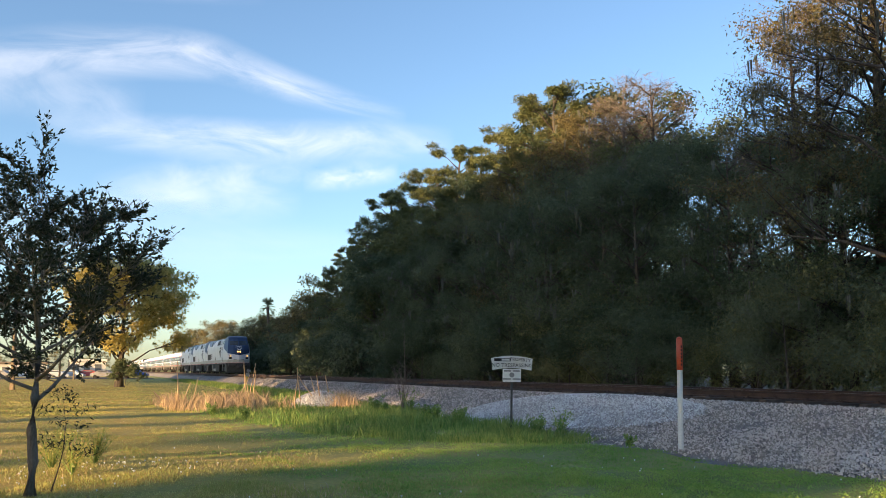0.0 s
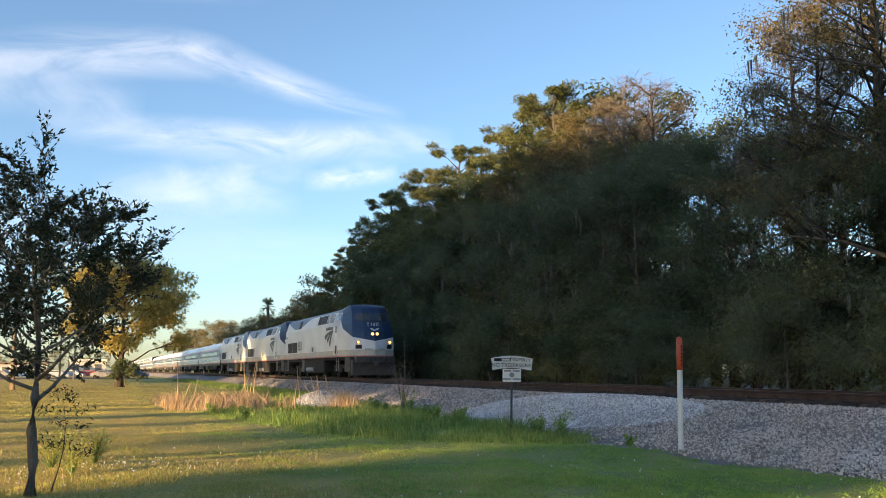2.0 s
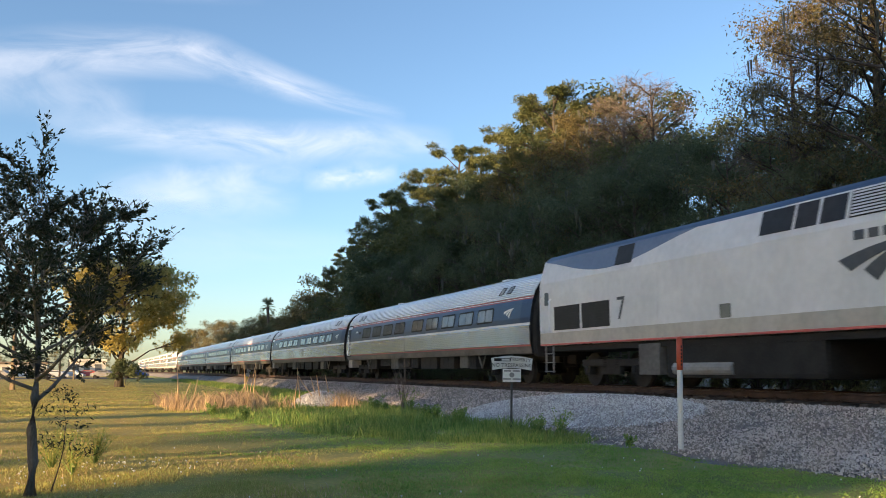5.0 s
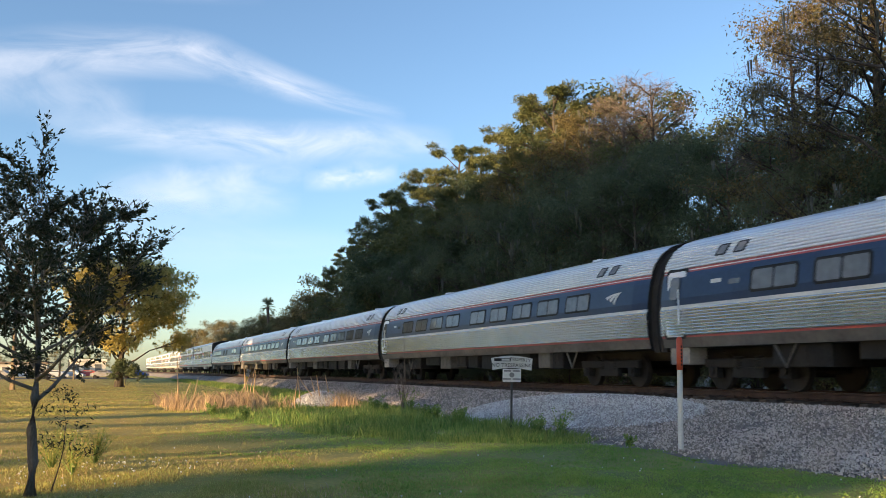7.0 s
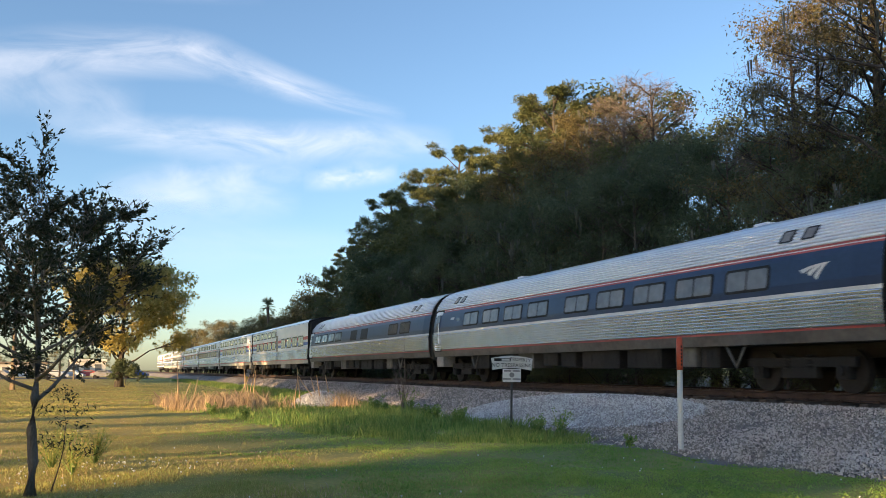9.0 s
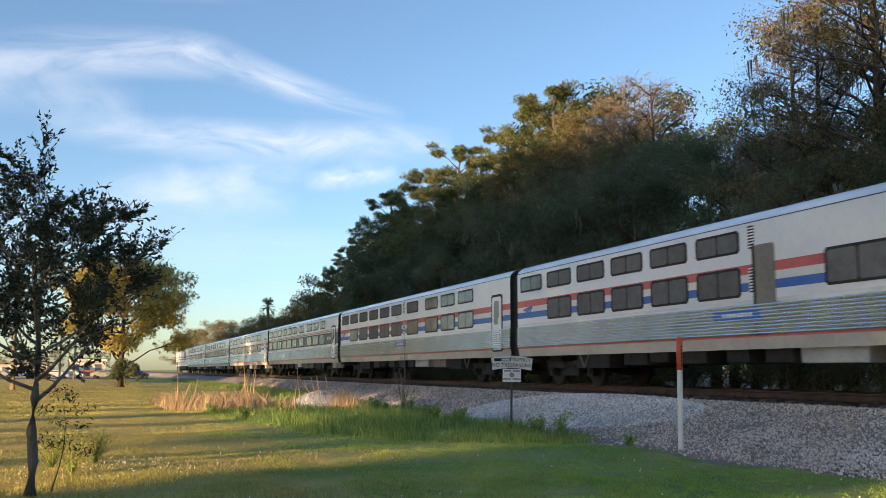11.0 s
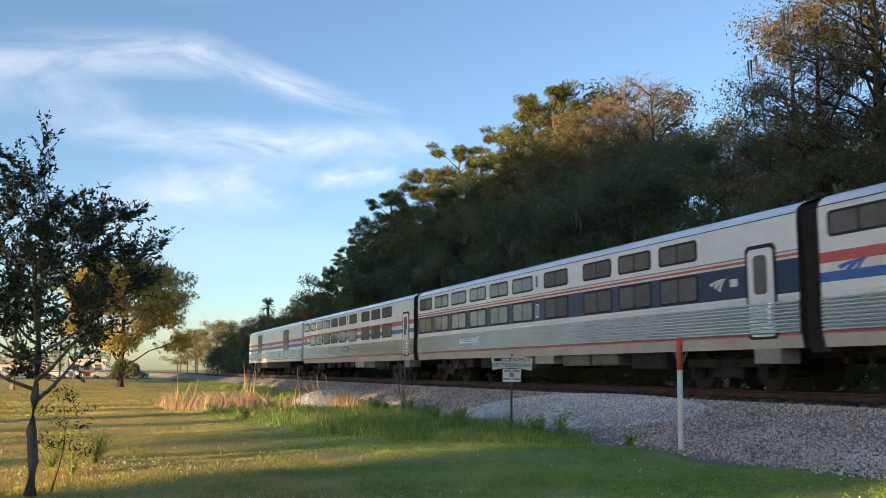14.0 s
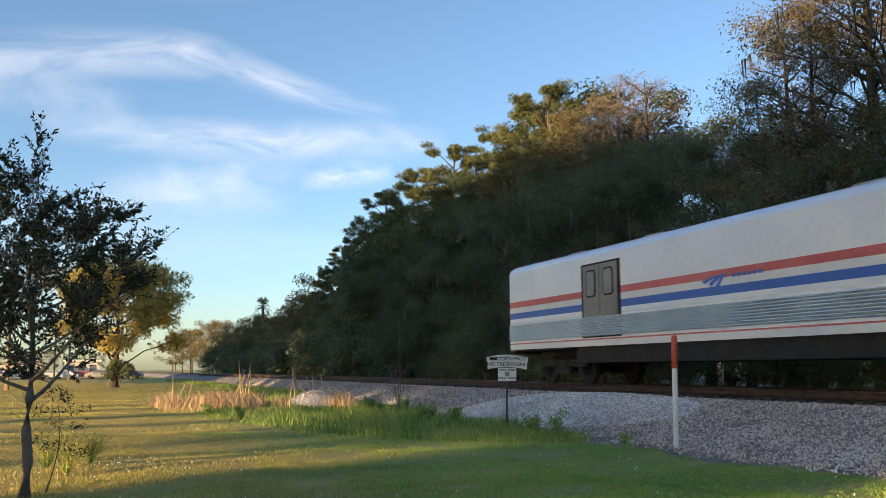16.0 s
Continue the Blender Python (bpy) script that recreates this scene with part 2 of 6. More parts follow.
def build_ground():
    xs, ys = axis(-12, 14, 0.5, 3500), axis(4, 60, 0.7, 3500)
    vs = [(x, y, ground_height(x, y)) for y in ys for x in xs]
    n = len(xs)
    fs = [(j * n + i, j * n + i + 1, j * n + n + i + 1, j * n + n + i) for j in range(len(ys) - 1) for i in range(n - 1)]
    g = mesh_ob("ground", vs, fs, M["lawn"], smooth=True)
    tagged(g, "green lawn going golden in the evening sun", "lawn", kind="structure")


def build_bed():
    xs = [TX + d for d in (-6.8, -6.2, -5.5, -4.8, -4.1, -3.4, -2.8, -2.3, -1.9, -1.2, 0, 1.2, 1.9, 2.6, 3.6, 4.8, 6.4)]
    ys = list(np.arange(-30, 60, 0.6)) + list(np.arange(60, 900, 12))
    vs = []
    for y in ys:
        for x in xs:
            edge = 0.5 * noise.noise((y * 0.25, 3.0, x * 0.1)) if abs(x - TX) > 5 else 0
            vs.append((x + edge, y, bed_height(x, y) + 0.05 * noise.noise((x * 1.7, y * 1.7, 0))))
    n = len(xs)
    fs = [(j * n + i, j * n + i + 1, j * n + n + i + 1, j * n + n + i) for j in range(len(ys) - 1) for i in range(n - 1)]
    bed = mesh_ob("track_bed", vs, fs, M["ballast"], smooth=True)
    tagged(bed, "sloping bed of grey crushed stone ballast", "ballast", kind="structure")
    return bed


def stones(name, places, mat, size):
    """Angular broken stones, four triangles each, in one mesh."""
    n = len(places)
    base = np.array([(0.94, 0, -0.33), (-0.47, 0.82, -0.33), (-0.47, -0.82, -0.33), (0, 0, 1)], float)
    faces = np.array([(0, 2, 1), (0, 1, 3), (1, 2, 3), (2, 0, 3)])
    rng = np.random.default_rng(5)
    v = np.repeat(base[None], n, 0) * rng.uniform(0.55, 1.25, (n, 4, 1)) * rng.uniform(size * 0.6, size * 1.4, (n, 1, 1))
    v += rng.normal(0, size * 0.22, (n, 4, 3))
    q = rng.normal(0, 1, (n, 4))
    q /= np.linalg.norm(q, axis=1, keepdims=True)
    w, x, y, z = q.T
    R = np.array([[1 - 2 * (y * y + z * z), 2 * (x * y - z * w), 2 * (x * z + y * w)], [2 * (x * y + z * w), 1 - 2 * (x * x + z * z), 2 * (y * z - x * w)],
                  [2 * (x * z - y * w), 2 * (y * z + x * w), 1 - 2 * (x * x + y * y)]]).transpose(2, 0, 1)
    v = np.einsum('nij,nkj->nki', R, v) + np.array(places)[:, None, :]
    f = (faces[None] + 4 * np.arange(n)[:, None, None]).reshape(-1, 3)
    return mesh_ob(name, v.reshape(-1, 3).tolist(), f.tolist(), mat)


def build_stones():
    rng = np.random.default_rng(3)
    pts, fresh = [], []
    while len(pts) < 75000:
        y = 7 + 75 * rng.random() ** 2.0
        x = TX - 6.6 + 5.9 * rng.random()
        edge = 0.5 * noise.noise((y * 0.25, 3.0, x * 0.1))
        if x < TX - toe(y) - 0.1 + edge + 0.4 * rng.random():
            continue
        if x > TX - 1.35 and rng.random() < 0.7:
            continue
        pts.append((x, y, bed_height(x, y) + 0.01 + 0.02 * rng.random()))
    while len(fresh) < 24000:
        x, y = 9.6 + 4.4 * rng.random(), 16.6 + 12 * rng.random()
        h = heap(x, y)
        if h < 0.02 * rng.random() + 0.01:
            continue
        fresh.append((x, y, bed_height(x, y) + h * (0.75 + 0.25 * rng.random()) + 0.02))
    tagged(stones("ballast_stones", pts, M["stone"], 0.029), "loose grey-pink crushed stones on the track bed", "ballast", kind="stuff")
    tagged(stones("gravel_heap", fresh, M["stone_new"], 0.03), "pale fresh gravel tipped on the ballast shoulder", "gravel", kind="stuff")
    pile = []
    while len(pile) < 8000:
        u, v = rng.uniform(-1, 1), rng.uniform(-1, 1)
        h = 1 - u * u - v * v
        if h > 0:
            pile.append((8.75 + 1.25 * u, 38.7 + 1.3 * v, 0.62 * h * (0.8 + 0.2 * rng.random())))
    tagged(stones("gravel_pile", pile, M["stone_new"], 0.034), "small pale gravel pile among the dry grass", "gravel", kind="stuff")


def build_track():
    prof = [(-0.07, 0), (0.07, 0), (0.07, 0.012), (0.012, 0.03), (0.01, 0.12), (0.036, 0.135), (0.036, 0.165), (0.03, 0.172), (-0.03, 0.172), (-0.036, 0.165),
            (-0.036, 0.135), (-0.01, 0.12), (-0.012, 0.03), (-0.07, 0.012)]
    for side in (-1, 1):
        x = TX + side * 0.7535
        ys = [-60, 0, 40, 100, 300, 900]
        vs = [(x + px, y, ZR - 0.172 + pz) for y in ys for px, pz in prof]
        n = len(prof)
        fs = [(j * n + i, j * n + (i + 1) % n, j * n + n + (i + 1) % n, j * n + n + i) for j in range(len(ys) - 1) for i in range(n)]
        r = mesh_ob("rail", vs, fs, [M["rail"], M["railtop"]])
        for k, p in enumerate(r.data.polygons):
            if k % n in (7,):
                p.material_index = 1
        tagged(r, "rusty steel rail with a worn shiny head", "rail", kind="structure")
    bm = boxes((-1.3, 1.3, -0.115, 0.115, -0.17, 0.0), bevel=0.012)
    tie = part("crosstie", bm, M["tie"], None)
    tagged(tie, "weathered dark wooden crosstie under the rails", "crosstie", group="crossties of the track")
    tie.matrix_basis = pose(TX, -8, ZR - 0.18)
    rng = random.Random(8)
    for i in range(1, 290):
        copy_thing(tie, pose(TX + rng.uniform(-0.05, 0.05), -8 + i * 0.5 + rng.uniform(-0.03, 0.03), ZR - 0.18 - rng.uniform(0, 0.012), 0, 0, rng.uniform(-1.5, 1.5)))
    bm = bmesh.new()
    for i in range(290):
        for side in (-1, 1):
            y, x = -8 + i * 0.5, TX + side * 0.7535
            box(bm, x - 0.17, x + 0.17, y - 0.09, y + 0.09, ZR - 0.178, ZR - 0.166)
            for dx in (-0.1, 0.1):
                box(bm, x + dx - 0.014, x + dx + 0.014, y - 0.014, y + 0.014, ZR - 0.166, ZR - 0.13)
    tagged(part("tie_plates", bm, M["rail"], None), "rusty tie plates and spikes along both rails", "rail fixings", kind="stuff")


def build_wood_floor():
    xs, ys = list(np.arange(19.5, 70, 1.5)) + [90, 130], list(np.arange(-30, 120, 2.0)) + list(np.arange(120, 330, 10))
    vs = [(x + (0.6 * noise.noise((y * 0.3, 1, 0)) if i == 0 else 0), y, 0.03 + 0.12 * abs(noise.noise((x * 0.4, y * 0.4, 2))) * min(1, i)) for y in ys for i, x in enumerate(xs)]
    n = len(xs)
    fs = [(j * n + i, j * n + i + 1, j * n + n + i + 1, j * n + n + i) for j in range(len(ys) - 1) for i in range(n - 1)]
    tagged(mesh_ob("wood_floor", vs, fs, M["litter"], smooth=True), "brown leaf litter on the wood's floor", "forest floor", kind="structure")


build_ground()
build_wood_floor()
build_bed()
build_stones()
build_track()

# ---------------------------------------------------------------- trees


def leaves(centres, radii, count, size, rng, aspect=0.5, flat=0.0, shell=0.45, tri=False, facing=0.0, radial=False):
    """Leaf sprays filling ellipsoid clumps; facing turns their upper sides out and up, radial points them outwards like needles."""
    c = np.array(centres)
    r = np.array(radii)
    k = rng.integers(0, len(c), count)
    d = rng.normal(0, 1, (count, 3))
    d /= np.linalg.norm(d, axis=1, keepdims=True)
    rad = shell + (1 - shell) * rng.random((count, 1)) ** 0.6
    p = c[k] + d * rad * r[k]
    a = rng.normal(0, 1, (count, 3))
    a[:, 2] = a[:, 2] * (1 - flat) - 0.25
    a /= np.linalg.norm(a, axis=1, keepdims=True)
    if radial:
        a = d * 0.7 + a * 0.8 + np.array((0, 0, 0.15))
        a /= np.linalg.norm(a, axis=1, keepdims=True)
    ref = rng.normal(0, 1, (count, 3))
    if facing:
        nrm = d * 0.7 + np.array((0, 0, 0.5)) + ref * (1 - facing)
        nrm /= np.linalg.norm(nrm, axis=1, keepdims=True)
        a = np.cross(nrm, a)
        a /= np.linalg.norm(a, axis=1, keepdims=True) + 1e-6
        ref = nrm
    b = np.cross(a, ref)
    b /= np.linalg.norm(b, axis=1, keepdims=True) + 1e-6
    s = size * rng.uniform(0.6, 1.4, (count, 1))
    if tri:
        v = np.stack([p - a * s + b * s * aspect, p - a * s * 0.6 - b * s * aspect, p + a * s], 1).reshape(-1, 3)
        return v.tolist(), np.arange(count * 3).reshape(-1, 3).tolist()
    v = np.stack([p - a * s, p + b * s * aspect - a * s * 0.1, p + a * s, p - b * s * aspect - a * s * 0.1], 1).reshape(-1, 3)
    f = np.arange(count * 4).reshape(-1, 4)
    return v.tolist(), f.tolist()


def limb_set(h, base, spread, n, rng, r0, lean=0.0, droop=0.0, twigs=2, wob=0.12):
    """Trunk and limbs of a tree: a mesh and the tips that carry leaves."""
    vs, fs, tips = [], [], []
    top = h * 0.93
    path, rad = [], []
    lx, ly = rng.uniform(-1, 1) * lean, rng.uniform(-1, 1) * lean
    for i in range(9):
        t = i / 8
        path.append((lx * t * t + wob * math.sin(3 * t + lx), ly * t * t + wob * math.sin(4 * t + 1), top * t))
        rad.append(r0 * (1 - t) ** 0.8 + r0 * 0.06 + (r0 * 0.5 if i == 0 else 0))
    merge((vs, fs), tube(path, rad, 8))
    for i in range(n):
        t = base + (0.97 - base) * (i + rng.random()) / n
        k = min(7, int(t * 8))
        p0 = Vector(path[k]).lerp(Vector(path[k + 1]), t * 8 - k)
        ang = i * 2.4 + rng.uniform(-0.5, 0.5)
        u = (t - base) / (1 - base)
        reach = spread * (0.55 + 0.6 * math.sin(math.pi * min(1, 0.22 + 0.78 * u))) * rng.uniform(0.65, 1.1) * (1 - 0.55 * u ** 3)
        rise = reach * rng.uniform(0.25, 0.8) * (1 - droop)
        mid = p0 + Vector((math.cos(ang) * reach * 0.5, math.sin(ang) * reach * 0.5, rise * 0.65))
        end = p0 + Vector((math.cos(ang) * reach, math.sin(ang) * reach, rise))
        rr = r0 * 0.42 * (1 - t * 0.6)
        merge((vs, fs), tube([p0, p0.lerp(mid, 0.5) + Vector((0, 0, -0.03 * reach)), mid, end], [rr, rr * 0.75, rr * 0.5, rr * 0.12], 6))
        tips.append(end)
        for j in range(twigs):
            a2 = ang + rng.uniform(-1.2, 1.2)
            q0 = mid.lerp(end, rng.uniform(0, 0.6))
            q1 = q0 + Vector((math.cos(a2), math.sin(a2), rng.uniform(0.0, 0.9))) * reach * rng.uniform(0.25, 0.5)
            merge((vs, fs), tube([q0, q0.lerp(q1, 0.5), q1], [rr * 0.35, rr * 0.22, rr * 0.06], 5))
            tips.append(q1)
    tips.append(Vector(path[-1]))
    return vs, fs, tips


def tree(name, label, h, base, spread, n, count, size, mat, seed, clump=0.3, r0=None, flat=0.3, moss=0, twigs=2, aspect=0.5, droop=0.0, bark="bark", lean=0.3, shell=0.35, category="tree", group="", tri=False, facing=0.0, radial=False):
    pr, rng = random.Random(seed), np.random.default_rng(seed)
    root = new(name)
    vs, fs, tips = limb_set(h, base, spread, n, pr, r0 or h * 0.016, lean, droop, twigs)
    mesh_ob("trunk", vs, fs, M[bark], root, smooth=True)
    if count:
        radii = [(spread * clump * pr.uniform(0.6, 1.3),) * 2 + (spread * clump * pr.uniform(0.4, 0.85),) for _ in tips]
        v, f = leaves([tuple(t) for t in tips], radii, count, size, rng, aspect, flat, shell, tri, facing, radial)
        mesh_ob("crown", v, f, M[mat], root)
    if moss:
        mv, mf = [], []
        for i in range(moss):
            t = pr.choice(tips)
            x, y, z = t.x + pr.uniform(-1, 1) * spread * 0.25, t.y + pr.uniform(-1, 1) * spread * 0.25, t.z - pr.uniform(0, 0.6)
            ln = pr.uniform(0.35, 1.2)
            for s in range(6):
                a, w, l2 = pr.uniform(0, 6.3), pr.uniform(0.012, 0.035), ln * pr.uniform(0.4, 1.0)
                dx, dy, ox, oy = math.cos(a) * w, math.sin(a) * w, pr.uniform(-0.14, 0.14), pr.uniform(-0.14, 0.14)
                k = len(mv)
                mv += [(x + ox - dx, y + oy - dy, z), (x + ox + dx, y + oy + dy, z), (x + ox * 0.7 + dx, y + oy * 0.7 + dy, z - l2 * 0.5), (x + ox * 0.5, y + oy * 0.5, z - l2)]
                mf += [(k, k + 1, k + 2, k + 3)]
        mesh_ob("hanging_moss", mv, mf, M["moss"], root, kind="stuff")
    tagged(root, label, category, group=group)
    return root


def place(protos, spots, rng):
    """First use of each prototype takes its spot, the rest are copies. Spots: (prototype index, x, y, height scale, width scale)."""
    used = set()
    for k, x, y, s in spots:
        m = pose(x, y, -0.05, 0, 0, rng.uniform(0, 360)) @ Matrix.Diagonal((s, s, s, 1))
        if k in used:
            c = copy_thing(protos[k], pose(x, y, -0.05, 0, 0, rng.uniform(0, 360)))
            c.scale = (s, s, s)
        else:
            protos[k].matrix_basis = m
            used.add(k)


G = "trees of the trackside wood"
PROTO = [
    # the further stretch of the wood
    tree("oak_tree", "tall dark live oak in the trackside wood", 16, 0.2, 4.8, 20, 12000, 0.13, "leaf_dark", 11, 0.24, group=G, tri=True, facing=0.55, twigs=3),
    tree("oak_tree", "broad dark oak in the trackside wood", 13, 0.12, 4.6, 20, 12000, 0.125, "leaf_dark", 12, 0.24, group=G, tri=True, facing=0.55, twigs=3),
    tree("oak_tree", "olive-green leafy tree of the wood", 12, 0.1, 4.0, 19, 11000, 0.12, "leaf_olive", 13, 0.25, group=G, tri=True, facing=0.55, twigs=3),
    tree("pine_tree", "tall pine with tufted sunlit needles", 19, 0.42, 3.3, 24, 24000, 0.12, "leaf_pine", 14, 0.17, aspect=0.22, twigs=4, group=G, tri=True, shell=0.1, radial=True, lean=0.8),
    tree("elm_tree", "tall thin-leaved tree with brown twigs", 18, 0.25, 4.2, 26, 17000, 0.06, "leaf_brown", 15, 0.2, twigs=5, moss=60, group=G, tri=True, shell=0.0, facing=0.4),
    tree("bare_tree", "leafless winter tree with fine grey twigs", 18, 0.3, 3.0, 26, 3600, 0.32, "twig", 16, 0.26, twigs=9, group=G, tri=True, aspect=0.035, shell=0.0),
    tree("wild_shrub", "dense dark shrub at the wood's edge", 5, 0.02, 2.6, 14, 15000, 0.052, "leaf_dark", 17, 0.42, category="shrub", group="shrubs of the wood's edge", tri=True, facing=0.55),
    tree("wild_shrub", "grey-green tangled shrub at the wood's edge", 3.6, 0.02, 2.2, 14, 12000, 0.048, "leaf_olive", 18, 0.42, category="shrub", group="shrubs of the wood's edge", tri=True, facing=0.55),
    # the nearer stretch, with finer leaves
    tree("oak_tree", "tall dark live oak in the trackside wood", 16, 0.18, 4.8, 22, 34000, 0.062, "leaf_dark", 19, 0.25, moss=60, group=G, tri=True, facing=0.55, twigs=4, shell=0.15),
    tree("oak_tree", "broad dark oak hung with grey moss", 13, 0.12, 4.6, 22, 34000, 0.062, "leaf_dark", 20, 0.25, moss=110, group=G, tri=True, facing=0.55, twigs=4, shell=0.15),
    tree("oak_tree", "olive-green leafy tree of the wood", 12, 0.1, 4.0, 20, 32000, 0.058, "leaf_olive", 22, 0.26, moss=30, group=G, tri=True, facing=0.55, twigs=4, shell=0.15),
    tree("elm_tree", "far pale-brown tree in the evening sun", 12, 0.15, 4.2, 20, 4500, 0.16, "leaf_brown", 23, 0.3, group=G, tri=True, shell=0.1),
    tree("wild_shrub", "dark undergrowth inside the wood", 4.5, 0.02, 2.8, 14, 2600, 0.17, "leaf_dark", 24, 0.42, category="shrub", group="shrubs of the wood", tri=True, facing=0.55),
]


def build_wood():
    rng = random.Random(21)
    spots = []
    # skyline of the wood: stations along the track for a tree 26 m out, and its height there
    sky_y = [0, 15, 26, 28.5, 33.6, 37.8, 43, 49.4, 57.6, 68.4, 76.8, 83.5, 91, 100.5, 112, 126.6, 146, 177, 250]
    sky_h = [14, 14, 13.5, 14, 14.4, 16, 17.2, 20.0, 20.2, 20.8, 20.4, 19.2, 16.2, 13.6, 11.4, 9.6, 9.6, 9.8, 9.6]
    tall = (16, 13, 12, 19, 18, 18, 5, 3.6, 16, 13, 12, 12)
    for row, (x0, step, share) in enumerate(((23.6, 4.8, 0.8), (27.5, 5.2, 0.97), (33, 8.0, 0.97), (41, 14, 0.9))):
        y = 2.0 + row * 1.3
        while y < (175 if row < 2 else 140):
            xx, yy = x0 + rng.uniform(-1.3, 1.3), y + rng.uniform(-1.2, 1.2)
            h = 1.5 + (float(np.interp(yy * 26 / xx, sky_y, sky_h)) - 1.5) * share * (rng.uniform(0.62, 0.84) if 46 < yy * 26 / xx < 108 else rng.uniform(0.82, 1.03)) * xx / 26
            if row > 1 and yy * 26 / xx < 33:
                y += step
                continue
            k = rng.choice((0, 1, 2, 1, 0) if row < 2 else (0, 1, 2, 0, 3))
            if row < 2 and yy < 72 and yy > 0.8 * xx:
                k += 8
            spots.append((k, xx, yy, h / tall[k]))
            y += step * (1 if y < 90 else 1.6)
    # pines, thin-leaved and bare trees that stand above the oaks
    for k, x, y, h in ((3, 30, 114.7, 18), (3, 29, 104.4, 17.8), (3, 29, 94, 21.5), (3, 30.5, 99, 20.5), (3, 30, 86.5, 22.6), (3, 28, 73.4, 22), (3, 29, 70, 20.5), (3, 28, 78.5, 20.4), (3, 28, 63, 20.6),
                       (3, 29, 60.5, 21.9), (3, 28, 54.6, 21.4), (3, 31, 58.5, 22), (3, 26, 67, 16.5), (3, 27, 82, 18), (3, 27, 90, 16.5), (3, 27, 108, 15.5),
                       (4, 28, 50, 19), (4, 29.5, 53.5, 19.4), (4, 26.5, 56, 16.5), (4, 27, 47.5, 17), (5, 28, 42.7, 18.6), (5, 29, 47, 19.6), (5, 27.5, 44.6, 17.6),
                       (4, 24.5, 26.8, 15.6), (4, 25.5, 24.6, 18), (4, 23, 20.5, 18.5), (4, 28.5, 26.2, 19.5), (5, 26.5, 25.4, 19), (5, 24.5, 27.8, 15.5),
                       (0, 25, 136, 8.6), (1, 27, 142, 8.4), (11, 27, 127.7, 12), (11, 27, 116, 13.2), (11, 26, 151, 10.3), (3, 26, 106, 14), (11, 24, 141, 9.6), (2, 25, 134, 9.2), (11, 22.8, 150, 9.8), (2, 24.5, 146, 9.4), (11, 25, 128, 9.3), (11, 24.5, 119, 10),
                       (11, 23, 172, 9.5), (11, 24, 186, 11), (11, 22.5, 200, 11.5), (11, 25, 214, 12), (11, 22, 232, 11), (11, 24, 250, 12), (11, 22, 275, 12), (11, 26, 300, 12), (2, 23, 160, 9)):
        spots.append((k, x, y, h / tall[k]))
    y = 6
    while y < 180:
        fine = 16 < y < 62
        spots.append((rng.choice((6, 6, 7)) if fine else 12, 20.8 + rng.uniform(-0.5, 1.2), y, rng.uniform(0.55, 1.05)))
        spots.append((rng.choice((6, 7)) if fine else 12, 23.2 + rng.uniform(-0.8, 0.8), y + 1, rng.uniform(0.8, 1.3)))
        if y < 110:
            spots.append((12, 27 + rng.uniform(-1, 1), y + 1.5, rng.uniform(0.8, 1.2)))
            spots.append((12, 35 + rng.uniform(-2, 2), y * 1.2 + 2, rng.uniform(1.0, 1.5)))
        y += 3.0 if y < 80 else 6
    place(PROTO, spots, rng)


build_wood()

# ---------------------------------------------------------------- train


def train_pos(t):
    """Where the leading locomotive's nose is along the track."""
    return 110.9 - 28.6 * t - 0.0905 * t * t


def interp(x, xs, ys):
    return float(np.interp(x, xs, ys))


def am_x(z):
    """Half width of the round-sided coach at height z."""
    return interp(z, (1.05, 1.3, 1.8, 2.3, 2.8, 3.28, 3.62, 3.85, 3.97, 4.02), (1.5, 1.56, 1.585, 1.57, 1.49, 1.33, 1.08, 0.78, 0.42, 0.0))


def vl_x(z):
    """Half width of the slab-sided sleeper at height z."""
    return interp(z, (0.95, 1.25, 3.84, 3.96, 4.08, 4.18, 4.24, 4.27), (1.47, 1.52, 1.52, 1.46, 1.28, 0.93, 0.5, 0.0))


def lo_x(z):
    """Half width of the locomotive at height z."""
    return interp(z, (1.28, 2.5, 3.35, 4.12, 4.28, 4.36, 4.37), (1.5, 1.52, 1.5, 1.27, 1.05, 0.5, 0.0))


def strip(name, fx, zs, y0, y1, mat, parent, off=0.0, label="", taper=0.0, smooth=False):
    """A side panel that follows the body's section fx over the heights zs, one object a side."""
    for side in (-1, 1):
        vs, fs = [], []
        ys = [y0, y0 + 0.7, y1 - 0.7, y1] if taper else [y0, y1]
        for y in ys:
            k = taper if y in (y0, y1) else 0.0
            vs += [(side * (fx(z) + (o if isinstance(o, float) else 0) + off - k), y, z) for z, o in zs]
        n = len(zs)
        for j in range(len(ys) - 1):
            for i in range(n - 1):
                q = (j * n + i, j * n + i + 1, j * n + n + i + 1, j * n + n + i)
                fs.append(q if side > 0 else q[::-1])
        mesh_ob(name, vs, fs, mat, parent, label, smooth)


def flutes(z0, z1, n, depth=0.018):
    """Rounded ribs with a narrow groove between them."""
    out, w = [], (z1 - z0) / n
    for i in range(n):
        a = z0 + w * i
        out += [(a, 0.0), (a + w * 0.12, depth * 0.55), (a + w * 0.3, depth * 0.92), (a + w * 0.5, depth), (a + w * 0.7, depth * 0.92), (a + w * 0.88, depth * 0.55)]
    return out + [(z1, 0.0)]


def plain(*zs):
    return [(z, 0.0) for z in zs]


